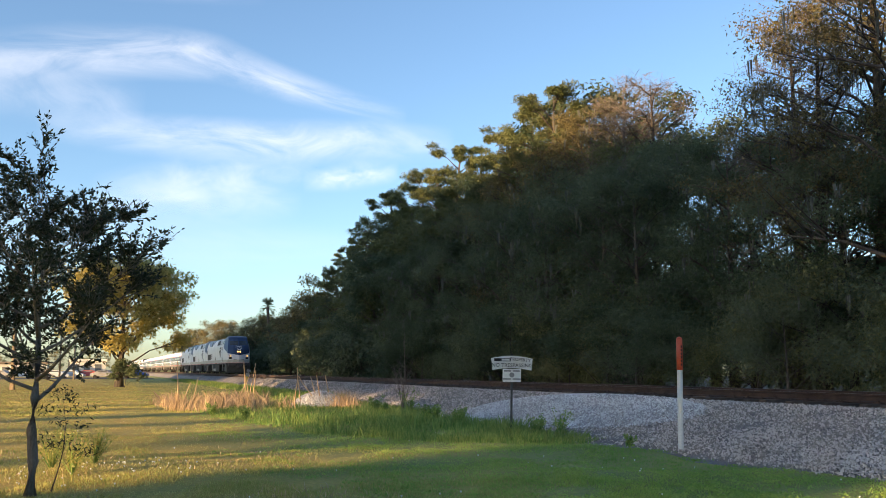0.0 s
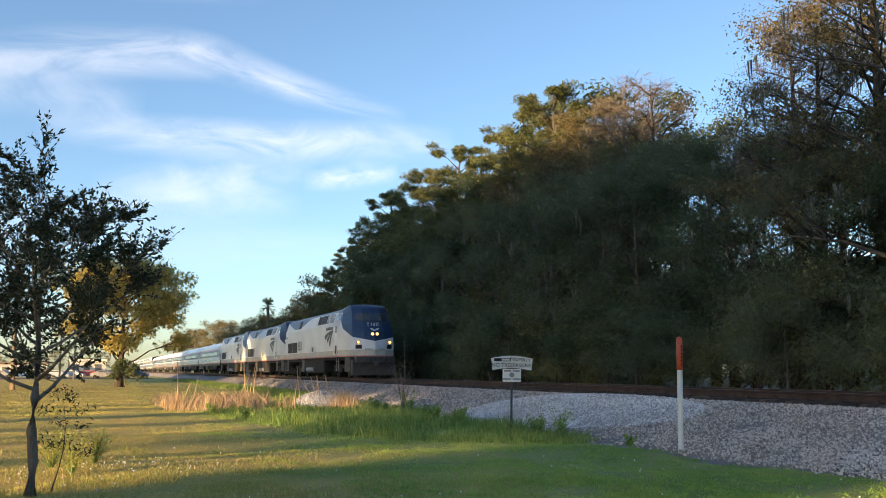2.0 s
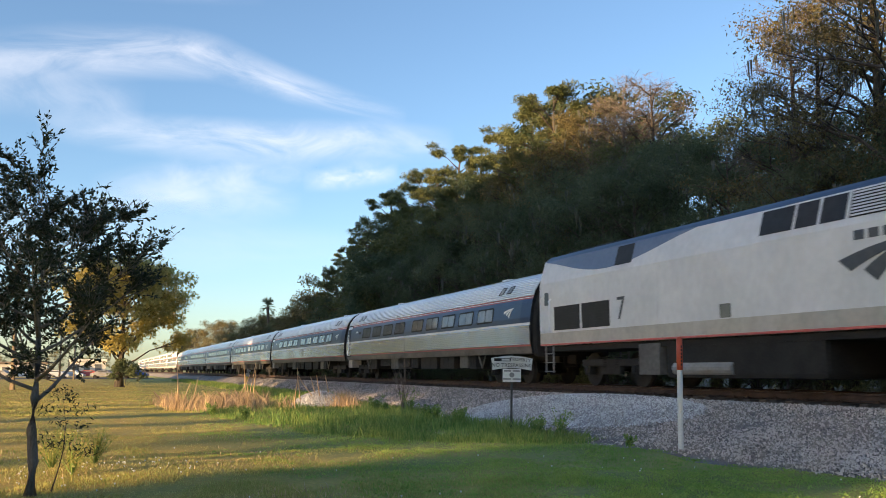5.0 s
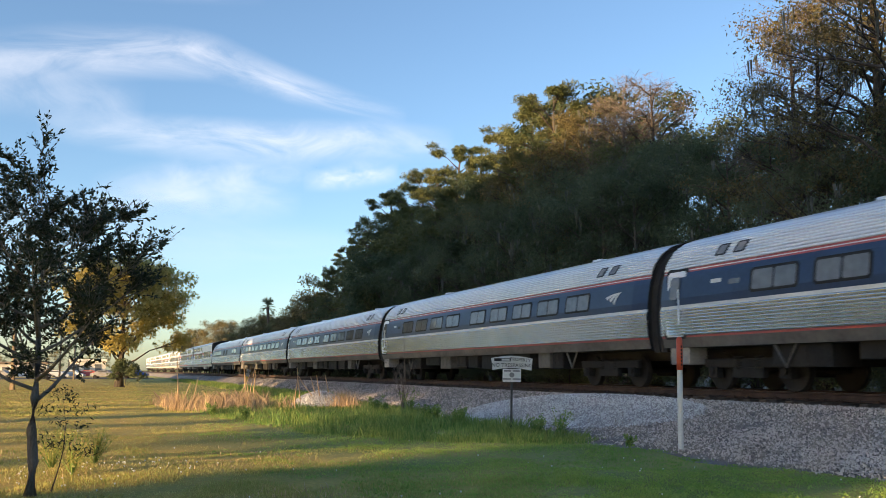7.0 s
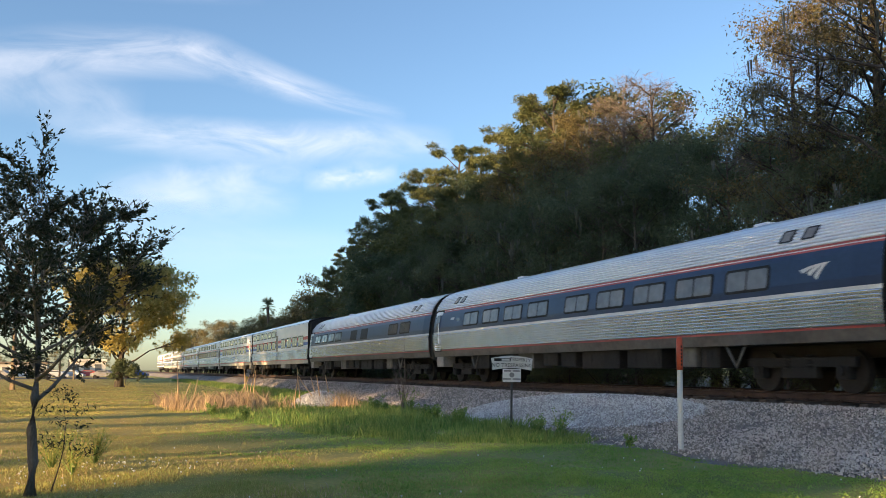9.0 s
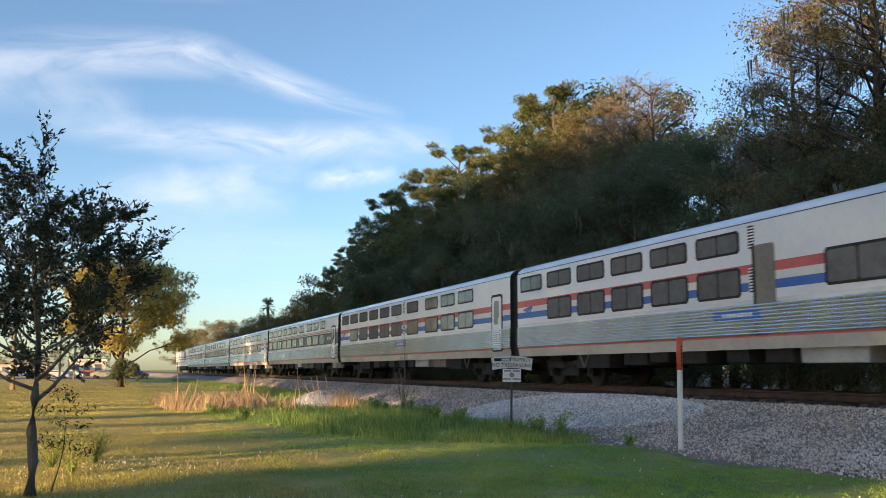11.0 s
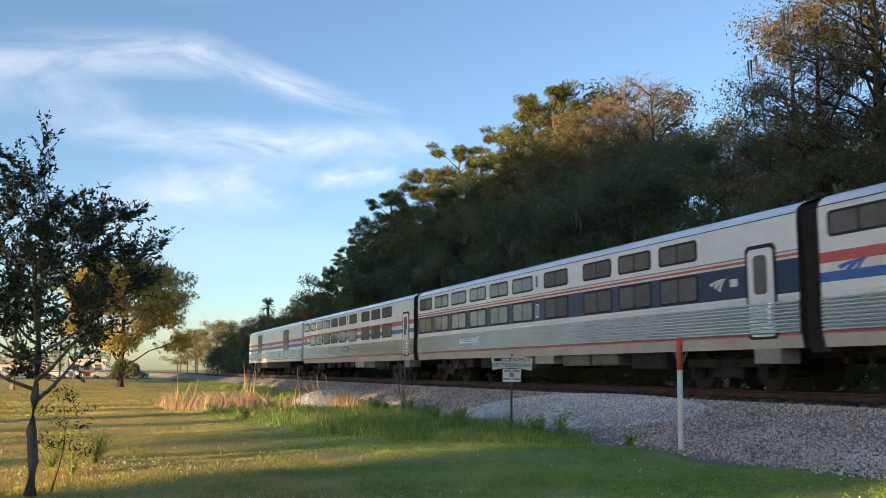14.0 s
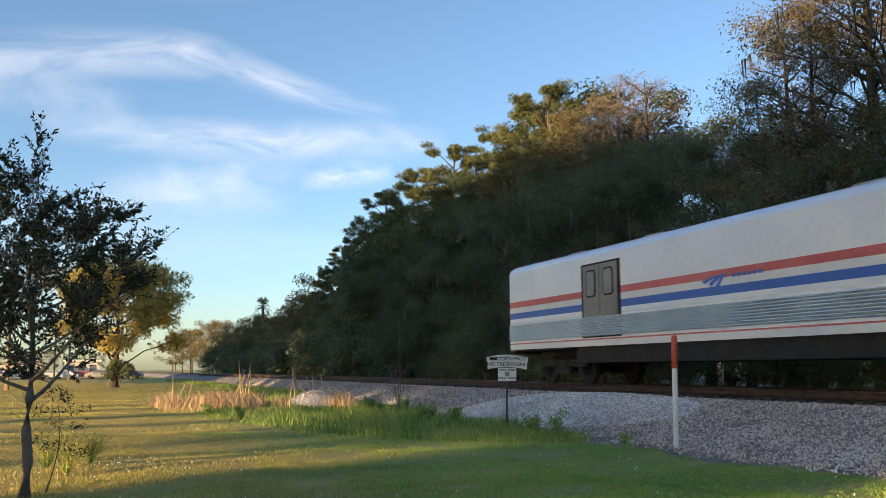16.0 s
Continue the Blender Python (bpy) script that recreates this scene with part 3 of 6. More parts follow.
def patch(fx, y0, y1, z0, z1, off, cut=0.0, nz=3, depth=0.03):
    """A thin raised panel with cut corners on the near side of a section fx; its rim runs back into the body."""
    zs = [z0, z0 + cut, z1 - cut, z1] if cut else [z0 + (z1 - z0) * i / nz for i in range(nz + 1)]
    rows = []
    for i, z in enumerate(zs):
        c = cut if cut and i in (0, len(zs) - 1) else 0.0
        rows.append([(y0 + c, z), (y1 - c, z)])
    vs = [(-fx(z) - off, y, z) for r in rows for y, z in r] + [(-fx(z) + depth, y, z) for r in rows for y, z in r]
    n, k = len(rows), 2 * len(rows)
    fs = [(2 * i, 2 * i + 2, 2 * i + 3, 2 * i + 1) for i in range(n - 1)]
    ring = [2 * i for i in range(n)] + [2 * i + 1 for i in range(n - 1, -1, -1)]
    for a, b in zip(ring, ring[1:] + ring[:1]):
        fs.append((a, a + k, b + k, b)[::-1])
    return vs, fs


def panel(name, fx, y0, y1, z0, z1, mat, parent, off=0.006, cut=0.0, label="", both=None, nz=3):
    """A raised panel; both = the car's length puts a twin on the far side."""
    vs, fs = patch(fx, y0, y1, z0, z1, off, cut, nz)
    ob = mesh_ob(name, vs, fs, mat, parent, label)
    twin = None
    if both:
        twin = new(name, ob.data)
        twin.parent = parent
        twin.matrix_basis = pose(0, both, 0, 0, 0, 180)
        if label:
            tagged(twin, label)
    return ob, twin


def window(fx, y0, y1, z0, z1, parent, both, panes=2, frame_mat="black", cut=0.07):
    """A window with a dark gasket and its tinted panes."""
    for ob in panel("window", fx, y0, y1, z0, z1, M[frame_mat], parent, 0.008, cut, both=both):
        if ob is None:
            continue
        w = (y1 - y0 - 0.1) / panes
        for i in range(panes):
            a = y0 + 0.05 + i * w
            vs, fs = patch(fx, a + 0.03, a + w - 0.03, z0 + 0.06, z1 - 0.06, 0.012, cut * 0.6)
            mesh_ob("pane", vs, fs, M["glass"], ob)


def swoosh(parent, fx, y0, z0, w, h, mat, off=0.012, both=None):
    """An emblem of three tapering curved bands that meet at the upper front, as plain shapes."""
    for ey, ez in ((1.0, 0.56), (0.72, 0.32), (0.46, 0.04)):
        vs, n = [], 9
        for j in range(n + 1):
            t = j / n
            y, z = ey * ((1 - t) ** 2 + 1.1 * t * (1 - t)), 1 - (1 - ez) * ((1 - t) ** 2 + 0.25 * t * (1 - t))
            th = (0.02 + 0.15 * (1 - t)) * 0.95
            a, b = (y + th * 0.42, z + th * 0.75), (y - th * 0.42, z - th * 0.75)
            for p, q in (a, b):
                zz = z0 + h * q
                vs.append((-fx(zz) - off, y0 + w * p, zz))
        fs = [(2 * j, 2 * j + 2, 2 * j + 3, 2 * j + 1) for j in range(n)]
        ob = mesh_ob("emblem", vs, fs, mat, parent)
        if both:
            twin = new("emblem", ob.data)
            twin.parent = parent
            twin.matrix_basis = pose(0, both, 0, 0, 0, 180)


def letters(name, text, size, mat, parent, matrix, label="", extrude=0.002):
    cu = bpy.data.curves.new(name, 'FONT')
    cu.body, cu.size, cu.extrude, cu.align_x, cu.align_y, cu.resolution_u = text, size, extrude, 'CENTER', 'CENTER', 3
    tmp = new("lettering", cu)
    bpy.context.view_layer.update()
    me = bpy.data.meshes.new_from_object(tmp.evaluated_get(bpy.context.evaluated_depsgraph_get()))
    bpy.data.objects.remove(tmp)
    me.materials.clear()
    me.materials.append(mat)
    ob = new(name, me)
    ob.parent = parent
    ob.matrix_basis = matrix
    return tagged(ob, label=label)


# letters on the near side read from the tail towards the nose
SIDE_TEXT = Matrix(((0, 0, -1, 0), (-1, 0, 0, 0), (0, 1, 0, 0), (0, 0, 0, 1)))


def truck(parent, y, r, base, silver=False):
    """A two-axle truck: side frames, bolster, springs, axle boxes, and wheels on their axles."""
    bm = bmesh.new()
    for sx in (-1, 1):
        x = sx * 1.02
        box(bm, x - 0.07, x + 0.07, y - base / 2 - 0.35, y + base / 2 + 0.35, r + 0.08, r + 0.3, bevel=0.03)
        box(bm, x - 0.08, x + 0.08, y - 0.55, y + 0.55, r - 0.16, r + 0.1, bevel=0.03)
        for k in (-1, 1):
            box(bm, x - 0.1, x + 0.1, y + k * base / 2 - 0.17, y + k * base / 2 + 0.17, r - 0.17, r + 0.12, bevel=0.02)
    box(bm, -1.0, 1.0, y - 0.3, y + 0.3, r, r + 0.28)
    tr = part("truck", bm, M["under"], parent)
    for k in (-1, 1):
        bm = bmesh.new()
        cyl(bm, (0, y + k * base / 2, r), "x", 0.08, 1.9, 10)
        for sx in (-1, 1):
            cyl(bm, (sx * 0.79, y + k * base / 2, r), "x", r, 0.13, 28)
            cyl(bm, (sx * 0.715, y + k * base / 2, r), "x", r + 0.025, 0.03, 28)
        part("wheelset", bm, M["under"], tr, smooth=False)
    for sx in (-1, 1):
        for k in (-0.35, 0.35):
            bm = bmesh.new()
            for j in range(5):
                cyl(bm, (sx * 1.04, y + k, r + 0.06 + j * 0.07), "z", 0.12, 0.035, 10)
            part("spring", bm, M["under"], tr)
        for k in (-1, 1):
            bm = bmesh.new()
            cyl(bm, (sx * 1.14, y + k * base / 2, r), "x", 0.1, 0.04, 12)
            part("axle_cap", bm, M["under"], tr)


def ends(parent, fx, L, zlo, ztop, inset, mat):
    """End walls, vestibule bellows and couplers."""
    zs = [zlo] + [zlo + (ztop - zlo) * i / 10 for i in range(1, 10)] + [ztop - 0.04, ztop]
    for y, d in ((0.32, 1), (L - 0.32, -1)):
        vs = [(-fx(z) + inset, y, z) for z in zs] + [(fx(z) - inset, y, z) for z in reversed(zs[:-1])]
        f = tuple(range(len(vs)))
        mesh_ob("end_wall", vs, [f if d > 0 else f[::-1]], mat, parent)
        yo = y - d * 0.3
        bm = bmesh.new()
        a, b = min(y, yo), max(y, yo)
        prof = [(-fx(z) * 0.9, z) for z in zs[:-1]] + [(fx(z) * 0.9, z) for z in reversed(zs[:-1])]
        for k in range(4):
            ya, yb = a + (b - a) * k / 4, a + (b - a) * (k + 0.75) / 4
            f0, f1 = [bm.verts.new((x, ya, z - 0.1)) for x, z in prof], [bm.verts.new((x, yb, z - 0.1)) for x, z in prof]
            bm.faces.new(f0)
            bm.faces.new(f1[::-1])
            for q in range(len(prof)):
                bm.faces.new((f0[q], f1[q], f1[(q + 1) % len(prof)], f0[(q + 1) % len(prof)]))
        box(bm, -1.0, 1.0, a + 0.1, b - 0.1, 1.2, 3.4)
        part("bellows", bm, M["black"], parent)
        part("coupler", boxes((-0.13, 0.13, a, b, 0.72, 0.98), (-0.25, 0.25, y - 0.05, y + 0.05, 0.6, 1.1), bevel=0.03), M["under"], parent)


def underfloor(parent, fx, L, rng, z0=0.45, z1=1.06, mats=("under", "grey", "under")):
    part("centre_sill", boxes((-0.35, 0.35, 0.4, L - 0.4, 0.75, 1.15), (-1.35, 1.35, 0.5, L - 0.5, 1.04, 1.12)), M["under"], parent)
    y = 5.6
    while y < L - 6.2:
        w = rng.uniform(0.7, 2.2)
        lo = rng.uniform(z0, z0 + 0.22)
        for sx in (-1, 1):
            xa = 1.36
            bm = boxes((min(sx * xa, sx * 0.6), max(sx * xa, sx * 0.6), y, y + w, lo, z1), bevel=0.03)
            for k in range(3):
                yy = y + w * (k + 0.5) / 3
                box(bm, sx * xa - 0.01, sx * xa + 0.01, yy - w * 0.11, yy + w * 0.11, lo + 0.1, z1 - 0.1)
            part("equipment_box", bm, M[mats[int(rng.random() * len(mats))]], parent)
        y += w + rng.uniform(0.1, 0.9)
    for sx in (-1, 1):
        for y in (4.9, L - 4.9):
            vs, fs = tube([(sx * 1.4, y - 0.35, 1.05), (sx * 1.4, y, 0.55), (sx * 1.4, y + 0.35, 1.05)], [0.035] * 3, 6)
            mesh_ob("hanger", vs, fs, M["sill_dark"], parent)


def end_door(parent, fx, y0, y1, z0, z1, L, both=True):
    """A vestibule door with its tall window, grab rail and step well."""
    for ob in panel("door", fx, y0, y1, z0, z1, M["steel_plain"], parent, 0.02, 0.08, both=L if both else None):
        if ob is None:
            continue
        vs, fs = patch(fx, y0 - 0.09, y1 + 0.09, z0 - 0.06, z1 + 0.09, 0.012, 0.09)
        mesh_ob("door_gasket", vs, fs, M["black"], ob)
        vs, fs = patch(fx, y0 + 0.2, y1 - 0.2, z0 + 0.95, z1 - 0.15, 0.03, 0.07)
        mesh_ob("door_window", vs, fs, M["glass"], ob)
        yh = y0 + 0.12
        vs, fs = tube([(-fx(z0 + 0.6) - 0.07, yh, z0 + 0.3), (-fx(z0 + 0.9) - 0.07, yh, z0 + 1.2)], [0.02, 0.02], 6)
        mesh_ob("grab_rail", vs, fs, M["steel_plain"], ob)
    for a, b in ((-1.46, -0.9), (0.9, 1.46)):
        part("step_well", boxes((a, b, y0, y1, 0.62, 1.05), bevel=0.02), M["grey"], parent)


def round_coach(cafe=False):
    """A stainless round-sided single-level coach."""
    L, fx = 26.0, am_x
    y0, y1 = 0.32, L - 0.32
    root = new("passenger_coach")
    strip("skirt", fx, plain(1.05, 1.18, 1.3), y0, y1, M["sill_dark"], root, taper=0.06)
    strip("red_line", fx, plain(1.3, 1.345), y0, y1, M["dull_red"], root, taper=0.06)
    strip("fluted_side", fx, flutes(1.345, 2.04, 9, 0.04), y0, y1, M["steel"], root, taper=0.06)
    strip("white_line", fx, plain(2.04, 2.12), y0, y1, M["white"], root, taper=0.06)
    strip("blue_band", fx, plain(2.12, 2.3, 2.5, 2.68, 2.82, 2.95), y0, y1, M["blue"], root, taper=0.06)
    strip("red_stripe", fx, plain(2.95, 2.993), y0, y1, M["dull_red"], root, taper=0.06)
    strip("white_stripe", fx, plain(2.993, 3.018), y0, y1, M["white"], root, taper=0.06)
    strip("red_stripe", fx, plain(3.018, 3.06), y0, y1, M["dull_red"], root, taper=0.06)
    strip("roof", fx, flutes(3.06, 3.76, 9, 0.034) + plain(3.84, 3.9, 3.97, 4.0, 4.02), y0, y1, M["sky_roof_steel"], root, taper=0.06, label="ribbed stainless roof")
    ends(root, fx, L, 1.05, 4.02, 0.06, M["under"])
    slots = (3.0, 4.95, 16.4, 18.3, 20.2, 22.1) if cafe else [3.45 + 2.04 * k for k in range(5)] + [14.35 + 2.03 * k for k in range(4)]
    for y in slots:
        window(fx, y, y + 1.58, 2.24, 2.81, root, L)
    if cafe:
        for y in (10.5, 12.8):
            panel("service_hatch", fx, y, y + 1.4, 2.2, 2.78, M["louvre"], root, 0.01, 0.04, both=L)
    end_door(root, fx, L - 1.42, L - 0.62, 1.32, 3.0, L)
    for y in (2.2, 2.9, L - 3.6, L - 2.9):
        for ob in panel("roof_vent", fx, y, y + 0.42, 3.25, 3.55, M["louvre"], root, 0.035, 0.03, both=L):
            vs, fs = patch(fx, y + 0.08, y + 0.34, 3.29, 3.51, 0.045)
            mesh_ob("vent_cover", vs, fs, M["grey"], ob)
    part("roof_vent", boxes((-0.25, 0.25, 5, 5.5, 3.99, 4.08), (-0.25, 0.25, 19, 19.5, 3.99, 4.08), bevel=0.03), M["steel_plain"], root)
    if not cafe:
        swoosh(root, fx, 1.65, 2.36, 0.8, 0.32, M["white"], both=L)
    panel("number_plate", fx, L - 2.9, L - 2.5, 2.58, 2.68, M["white"], root, 0.01, both=L)
    panel("destination_sign", fx, L - 3.6, L - 3.2, 2.5, 2.62, M["glass"], root, 0.01, 0.02, both=L)
    underfloor(root, fx, L, random.Random(31), 0.5, 1.06, ("under", "under", "sill_dark"))
    for y in (3.2, L - 3.2):
        truck(root, y, 0.46, 2.6)
    tagged(root, "stainless steel cafe car with a blue band and few windows" if cafe else "ribbed stainless steel coach with a blue window band", "railway coach", group="cars of the train")
    return root


def sleeper(livery, diner=False):
    """A tall stainless sleeping car with two rows of windows, in the blue band or the three-stripe livery."""
    L, fx = 25.91, vl_x
    y0, y1 = 0.32, L - 0.32
    root = new("sleeping_car")
    strip("skirt", fx, plain(0.95, 1.1, 1.22), y0, y1, M["sill"], root)
    strip("red_line", fx, plain(1.22, 1.265), y0, y1, M["red"], root)
    strip("fluted_side", fx, flutes(1.265, 1.98, 9, 0.042), y0, y1, M["steel"], root)
    strip("white_line", fx, plain(1.98, 2.07), y0, y1, M["white"], root)
    if livery == "band":
        strip("steel_side", fx, plain(2.07, 2.13), y0, y1, M["steel_plain"], root)
        strip("blue_band", fx, plain(2.13, 2.5, 2.87), y0, y1, M["blue"], root)
        strip("white_stripe", fx, plain(2.87, 2.92), y0, y1, M["white"], root)
        strip("red_stripe", fx, plain(2.92, 2.98), y0, y1, M["red"], root)
        strip("white_stripe", fx, plain(2.98, 3.03), y0, y1, M["white"], root)
        strip("grey_stripe", fx, plain(3.03, 3.06), y0, y1, M["grey"], root)
        strip("upper_side", fx, plain(3.06, 3.4, 3.84), y0, y1, M["steel_plain"], root)
    else:
        strip("steel_side", fx, plain(2.07, 2.27), y0, y1, M["steel_plain"], root)
        strip("blue_stripe", fx, plain(2.27, 2.47), y0, y1, M["mid_blue"], root)
        strip("white_stripe", fx, plain(2.47, 2.66), y0, y1, M["white"], root)
        strip("red_stripe", fx, plain(2.66, 2.88), y0, y1, M["red"], root)
        strip("upper_side", fx, plain(2.88, 3.3, 3.84), y0, y1, M["steel_plain"], root)
    strip("roof_edge", fx, plain(3.84, 3.865), y0, y1, M["black"], root)
    strip("roof", fx, plain(3.865, 3.91, 3.96, 4.02, 4.08, 4.13, 4.18, 4.21, 4.24, 4.26, 4.27), y0, y1, M["sky_roof_steel"], root, label="smooth silver roof", smooth=True)
    ends(root, fx, L, 0.95, 4.27, 0.0, M["under"])
    slots = [3.87 + 2.08 * k for k in range(3)] + [10.72] + [13.28 + 2.07 * k for k in range(6)]
    if diner:
        slots = slots[4:]
        for k in range(4):
            window(fx, 1.9 + 2.3 * k, 3.7 + 2.3 * k, 2.2, 2.98, root, L)
        panel("kitchen_door", fx, 12.1, 12.75, 1.3, 3.3, M["door_steel"], root, 0.02, 0.05, both=L)
        panel("door_gap", fx, 12.76, 12.84, 1.25, 3.35, M["black"], root, 0.02, both=L)
    for y in slots:
        window(fx, y, y + 1.7, 3.18, 3.72, root, L)
        if not (livery != "band" and y > 22):
            window(fx, y, y + 1.7, 2.15, 2.85, root, L)
    if not diner:
        end_door(root, fx, 1.1, 1.95, 1.22, 3.2, L)
    for z in (2.24, 3.24) if livery == "band" else ():
        for ob in panel("slit_window", fx, 12.84, 13.06, z, z + 0.46, M["white"], root, 0.012, 0.03, both=L):
            vs, fs = patch(fx, 12.89, 13.01, z + 0.05, z + 0.41, 0.02)
            mesh_ob("pane", vs, fs, M["glass"], ob)
    for z in (2.2, 3.2) if livery != "band" else ():
        for ob in panel("grille", fx, 12.72, 12.98, z, z + 0.6, M["steel_plain"], root, 0.012, both=L):
            for k in range(8):
                vs, fs = patch(fx, 12.74, 12.96, z + 0.04 + k * 0.07, z + 0.075 + k * 0.07, 0.02)
                mesh_ob("slat", vs, fs, M["louvre"], ob)
    if livery == "band":
        swoosh(root, fx, 2.75, 2.34, 0.62, 0.3, M["white"], both=L)
        panel("placard", fx, 2.35, 2.62, 2.42, 2.6, M["white"], root, 0.008, both=L)
        panel("steel_plate", fx, 18.2, 20.2, 1.52, 1.74, M["steel_plain"], root, 0.035, both=L)
    else:
        swoosh(root, fx, 24.3, 2.36, 0.75, 0.3, M["mid_blue"], both=L)
        panel("name_board", fx, 12.6, 14.3, 1.64, 1.84, M["mid_blue"], root, 0.04, both=L, label="blue name board")
        for k in range(8):
            panel("name_bar", fx, 12.9 + k * 0.14, 13.0 + k * 0.14, 1.7, 1.78, M["white"], root, 0.046)
        panel("placard", fx, 2.4, 2.6, 2.5, 2.66, M["white"], root, 0.008, both=L)
    underfloor(root, fx, L, random.Random(37 if livery == "band" else 41), 0.48, 1.0, ("under", "sill_dark", "under", "white_dirty"))
    for y in (3.4, L - 3.4):
        truck(root, y, 0.46, 2.6)
    for y in (6.0, 13.0, 20.0):
        part("roof_hatch", boxes((-0.3, 0.3, y, y + 0.7, 4.2, 4.31), bevel=0.03), M["steel_plain"], root)
    tagged(root, "silver dining car with a kitchen door and striped sides" if diner else "silver sleeping car with a dark blue window band" if livery == "band" else "silver sleeping car with red, white and blue stripes", "sleeping car", group="cars of the train")
    return root


def baggage_car():
    """The windowless last car, with paired side doors."""
    L, fx = 25.91, vl_x
    y0, y1 = 0.32, L - 0.32
    root = new("baggage_car")
    strip("skirt", fx, plain(1.15, 1.33), y0, y1, M["steel_plain"], root)
    strip("red_line", fx, plain(1.33, 1.37), y0, y1, M["red"], root)
    strip("steel_side", fx, plain(1.37, 1.44), y0, y1, M["steel_plain"], root)
    strip("fluted_side", fx, flutes(1.44, 2.02, 8, 0.042), y0, y1, M["steel"], root)
    strip("white_line", fx, plain(2.02, 2.1), y0, y1, M["white"], root)
    strip("steel_side", fx, plain(2.1, 2.22), y0, y1, M["steel_plain"], root)
    strip("blue_stripe", fx, plain(2.22, 2.43), y0, y1, M["mid_blue"], root)
    strip("white_stripe", fx, plain(2.43, 2.62), y0, y1, M["white"], root)
    strip("red_stripe", fx, plain(2.62, 2.82), y0, y1, M["red"], root)
    strip("upper_side", fx, plain(2.82, 3.4, 3.84), y0, y1, M["steel_plain"], root)
    strip("roof", fx, plain(3.84, 3.9, 3.96, 4.02, 4.08, 4.13, 4.18, 4.21, 4.24, 4.26, 4.27), y0, y1, M["sky_roof_steel"], root, label="smooth silver roof", smooth=True)
    ends(root, fx, L, 1.1, 4.27, 0.0, M["steel_plain"])
    for yd in (5.6, L - 7.7):
        for ob in panel("door_recess", fx, yd - 0.12, yd + 2.12, 1.4, 3.62, M["under"], root, 0.01, both=L):
            for k in (0, 1):
                a = yd + 0.03 + k * 1.0
                vs, fs = patch(fx, a, a + 0.96, 1.44, 3.56, 0.03, 0.03)
                leaf = mesh_ob("door_leaf", vs, fs, M["door_steel"], ob, "dull steel door leaf")
                vs, fs = patch(fx, a + 0.2, a + 0.76, 2.6, 3.42, 0.045, 0.08)
                mesh_ob("door_gasket", vs, fs, M["black"], ob)
                vs, fs = patch(fx, a + 0.25, a + 0.71, 2.65, 3.37, 0.052, 0.06)
                mesh_ob("door_panel", vs, fs, M["grey"], ob)
    swoosh(root, fx, 13.3, 2.36, 0.95, 0.34, M["mid_blue"], both=L)
    for k in range(6):
        panel("name_bar", fx, 12.1 + k * 0.18, 12.23 + k * 0.18, 2.6, 2.68, M["mid_blue"], root, 0.012)
    part("side_sill", boxes((-1.42, -1.2, 5, L - 5, 0.66, 1.17), (1.2, 1.42, 5, L - 5, 0.66, 1.17), bevel=0.03), M["under"], root, "dark skirting below the floor")
    part("centre_sill", boxes((-0.35, 0.35, 0.4, L - 0.4, 0.75, 1.2), (-1.4, 1.4, 0.45, L - 0.45, 1.1, 1.16)), M["under"], root)
    for y in (9.5, 17.5, 22):
        bm = boxes((-0.5, 0.1, y, y + 0.9, 4.2, 4.34), bevel=0.04)
        part("roof_hatch", bm, M["grey"], root)
    for y in (3.4, L - 3.4):
        truck(root, y, 0.46, 2.6)
    vs, fs = tube([(-1.2, L - 0.25, 2.62), (-1.2, L - 0.2, 2.62)], [0.06, 0.06], 10)
    mesh_ob("marker_lamp", vs, fs, M["red"], root)
    tagged(root, "windowless silver baggage car with red, white and blue stripes", "baggage car", group="cars of the train")
    return root


COLS = ((-1.5, 4.2), (-1.5, 2.07), (-1.27, 0.6), (-0.65, 0.28), (0.0, 0.15), (0.65, 0.28), (1.27, 0.6), (1.5, 2.07), (1.5, 4.2))


def setback(z):
    return interp(z, (1.28, 1.9, 2.3, 2.7, 3.3, 3.9, 4.12, 4.25, 4.33, 4.37), (0.0, 0.02, 0.08, 0.2, 0.5, 0.92, 1.12, 1.35, 1.8, 3.0))


def nose_y(x, z):
    x = abs(x) / (1 - 0.14 * max(0.0, min(1.0, (z - 2.6) / 1.5)))
    return interp(x, (0, 0.65, 1.27), (0.15, 0.28, 0.6)) + setback(z)


def nose_point(c, z):
    x, y = COLS[c]
    k = 1 - 0.2 * max(0.0, z - 3.35) / 0.77 if z < 4.2 else 0.7 if z < 4.3 else 0.3
    if 2 <= c <= 6:
        return (x * (1 - 0.14 * max(0.0, min(1.0, (z - 2.6) / 1.5))) * (1 if z < 4.3 else 0.5), y + setback(z), z + 0.16 * max(0.0, min(1.0, (z - 3.9) / 0.35)))
    side = 1 if x > 0 else -1
    return (side * lo_x(min(z, 4.34)), y + (0.75 * max(0, z - 2.9) if c in (1, 7) else 0), z + (0.1 * max(0.0, min(1.0, (z - 3.9) / 0.35)) if c in (1, 7) else 0.0))


def nose_mesh(name, row_sets, mat, parent, label=""):
    """Skin of the nose between heights given column by column."""
    vs, fs = [], []
    n = len(row_sets)
    for zs in row_sets:
        vs += [nose_point(c, zs[c]) for c in range(9)]
    for j in range(n - 1):
        for c in range(8):
            fs.append((j * 9 + c, j * 9 + c + 1, j * 9 + 9 + c + 1, j * 9 + 9 + c))
    return mesh_ob(name, vs, fs, mat, parent, label)


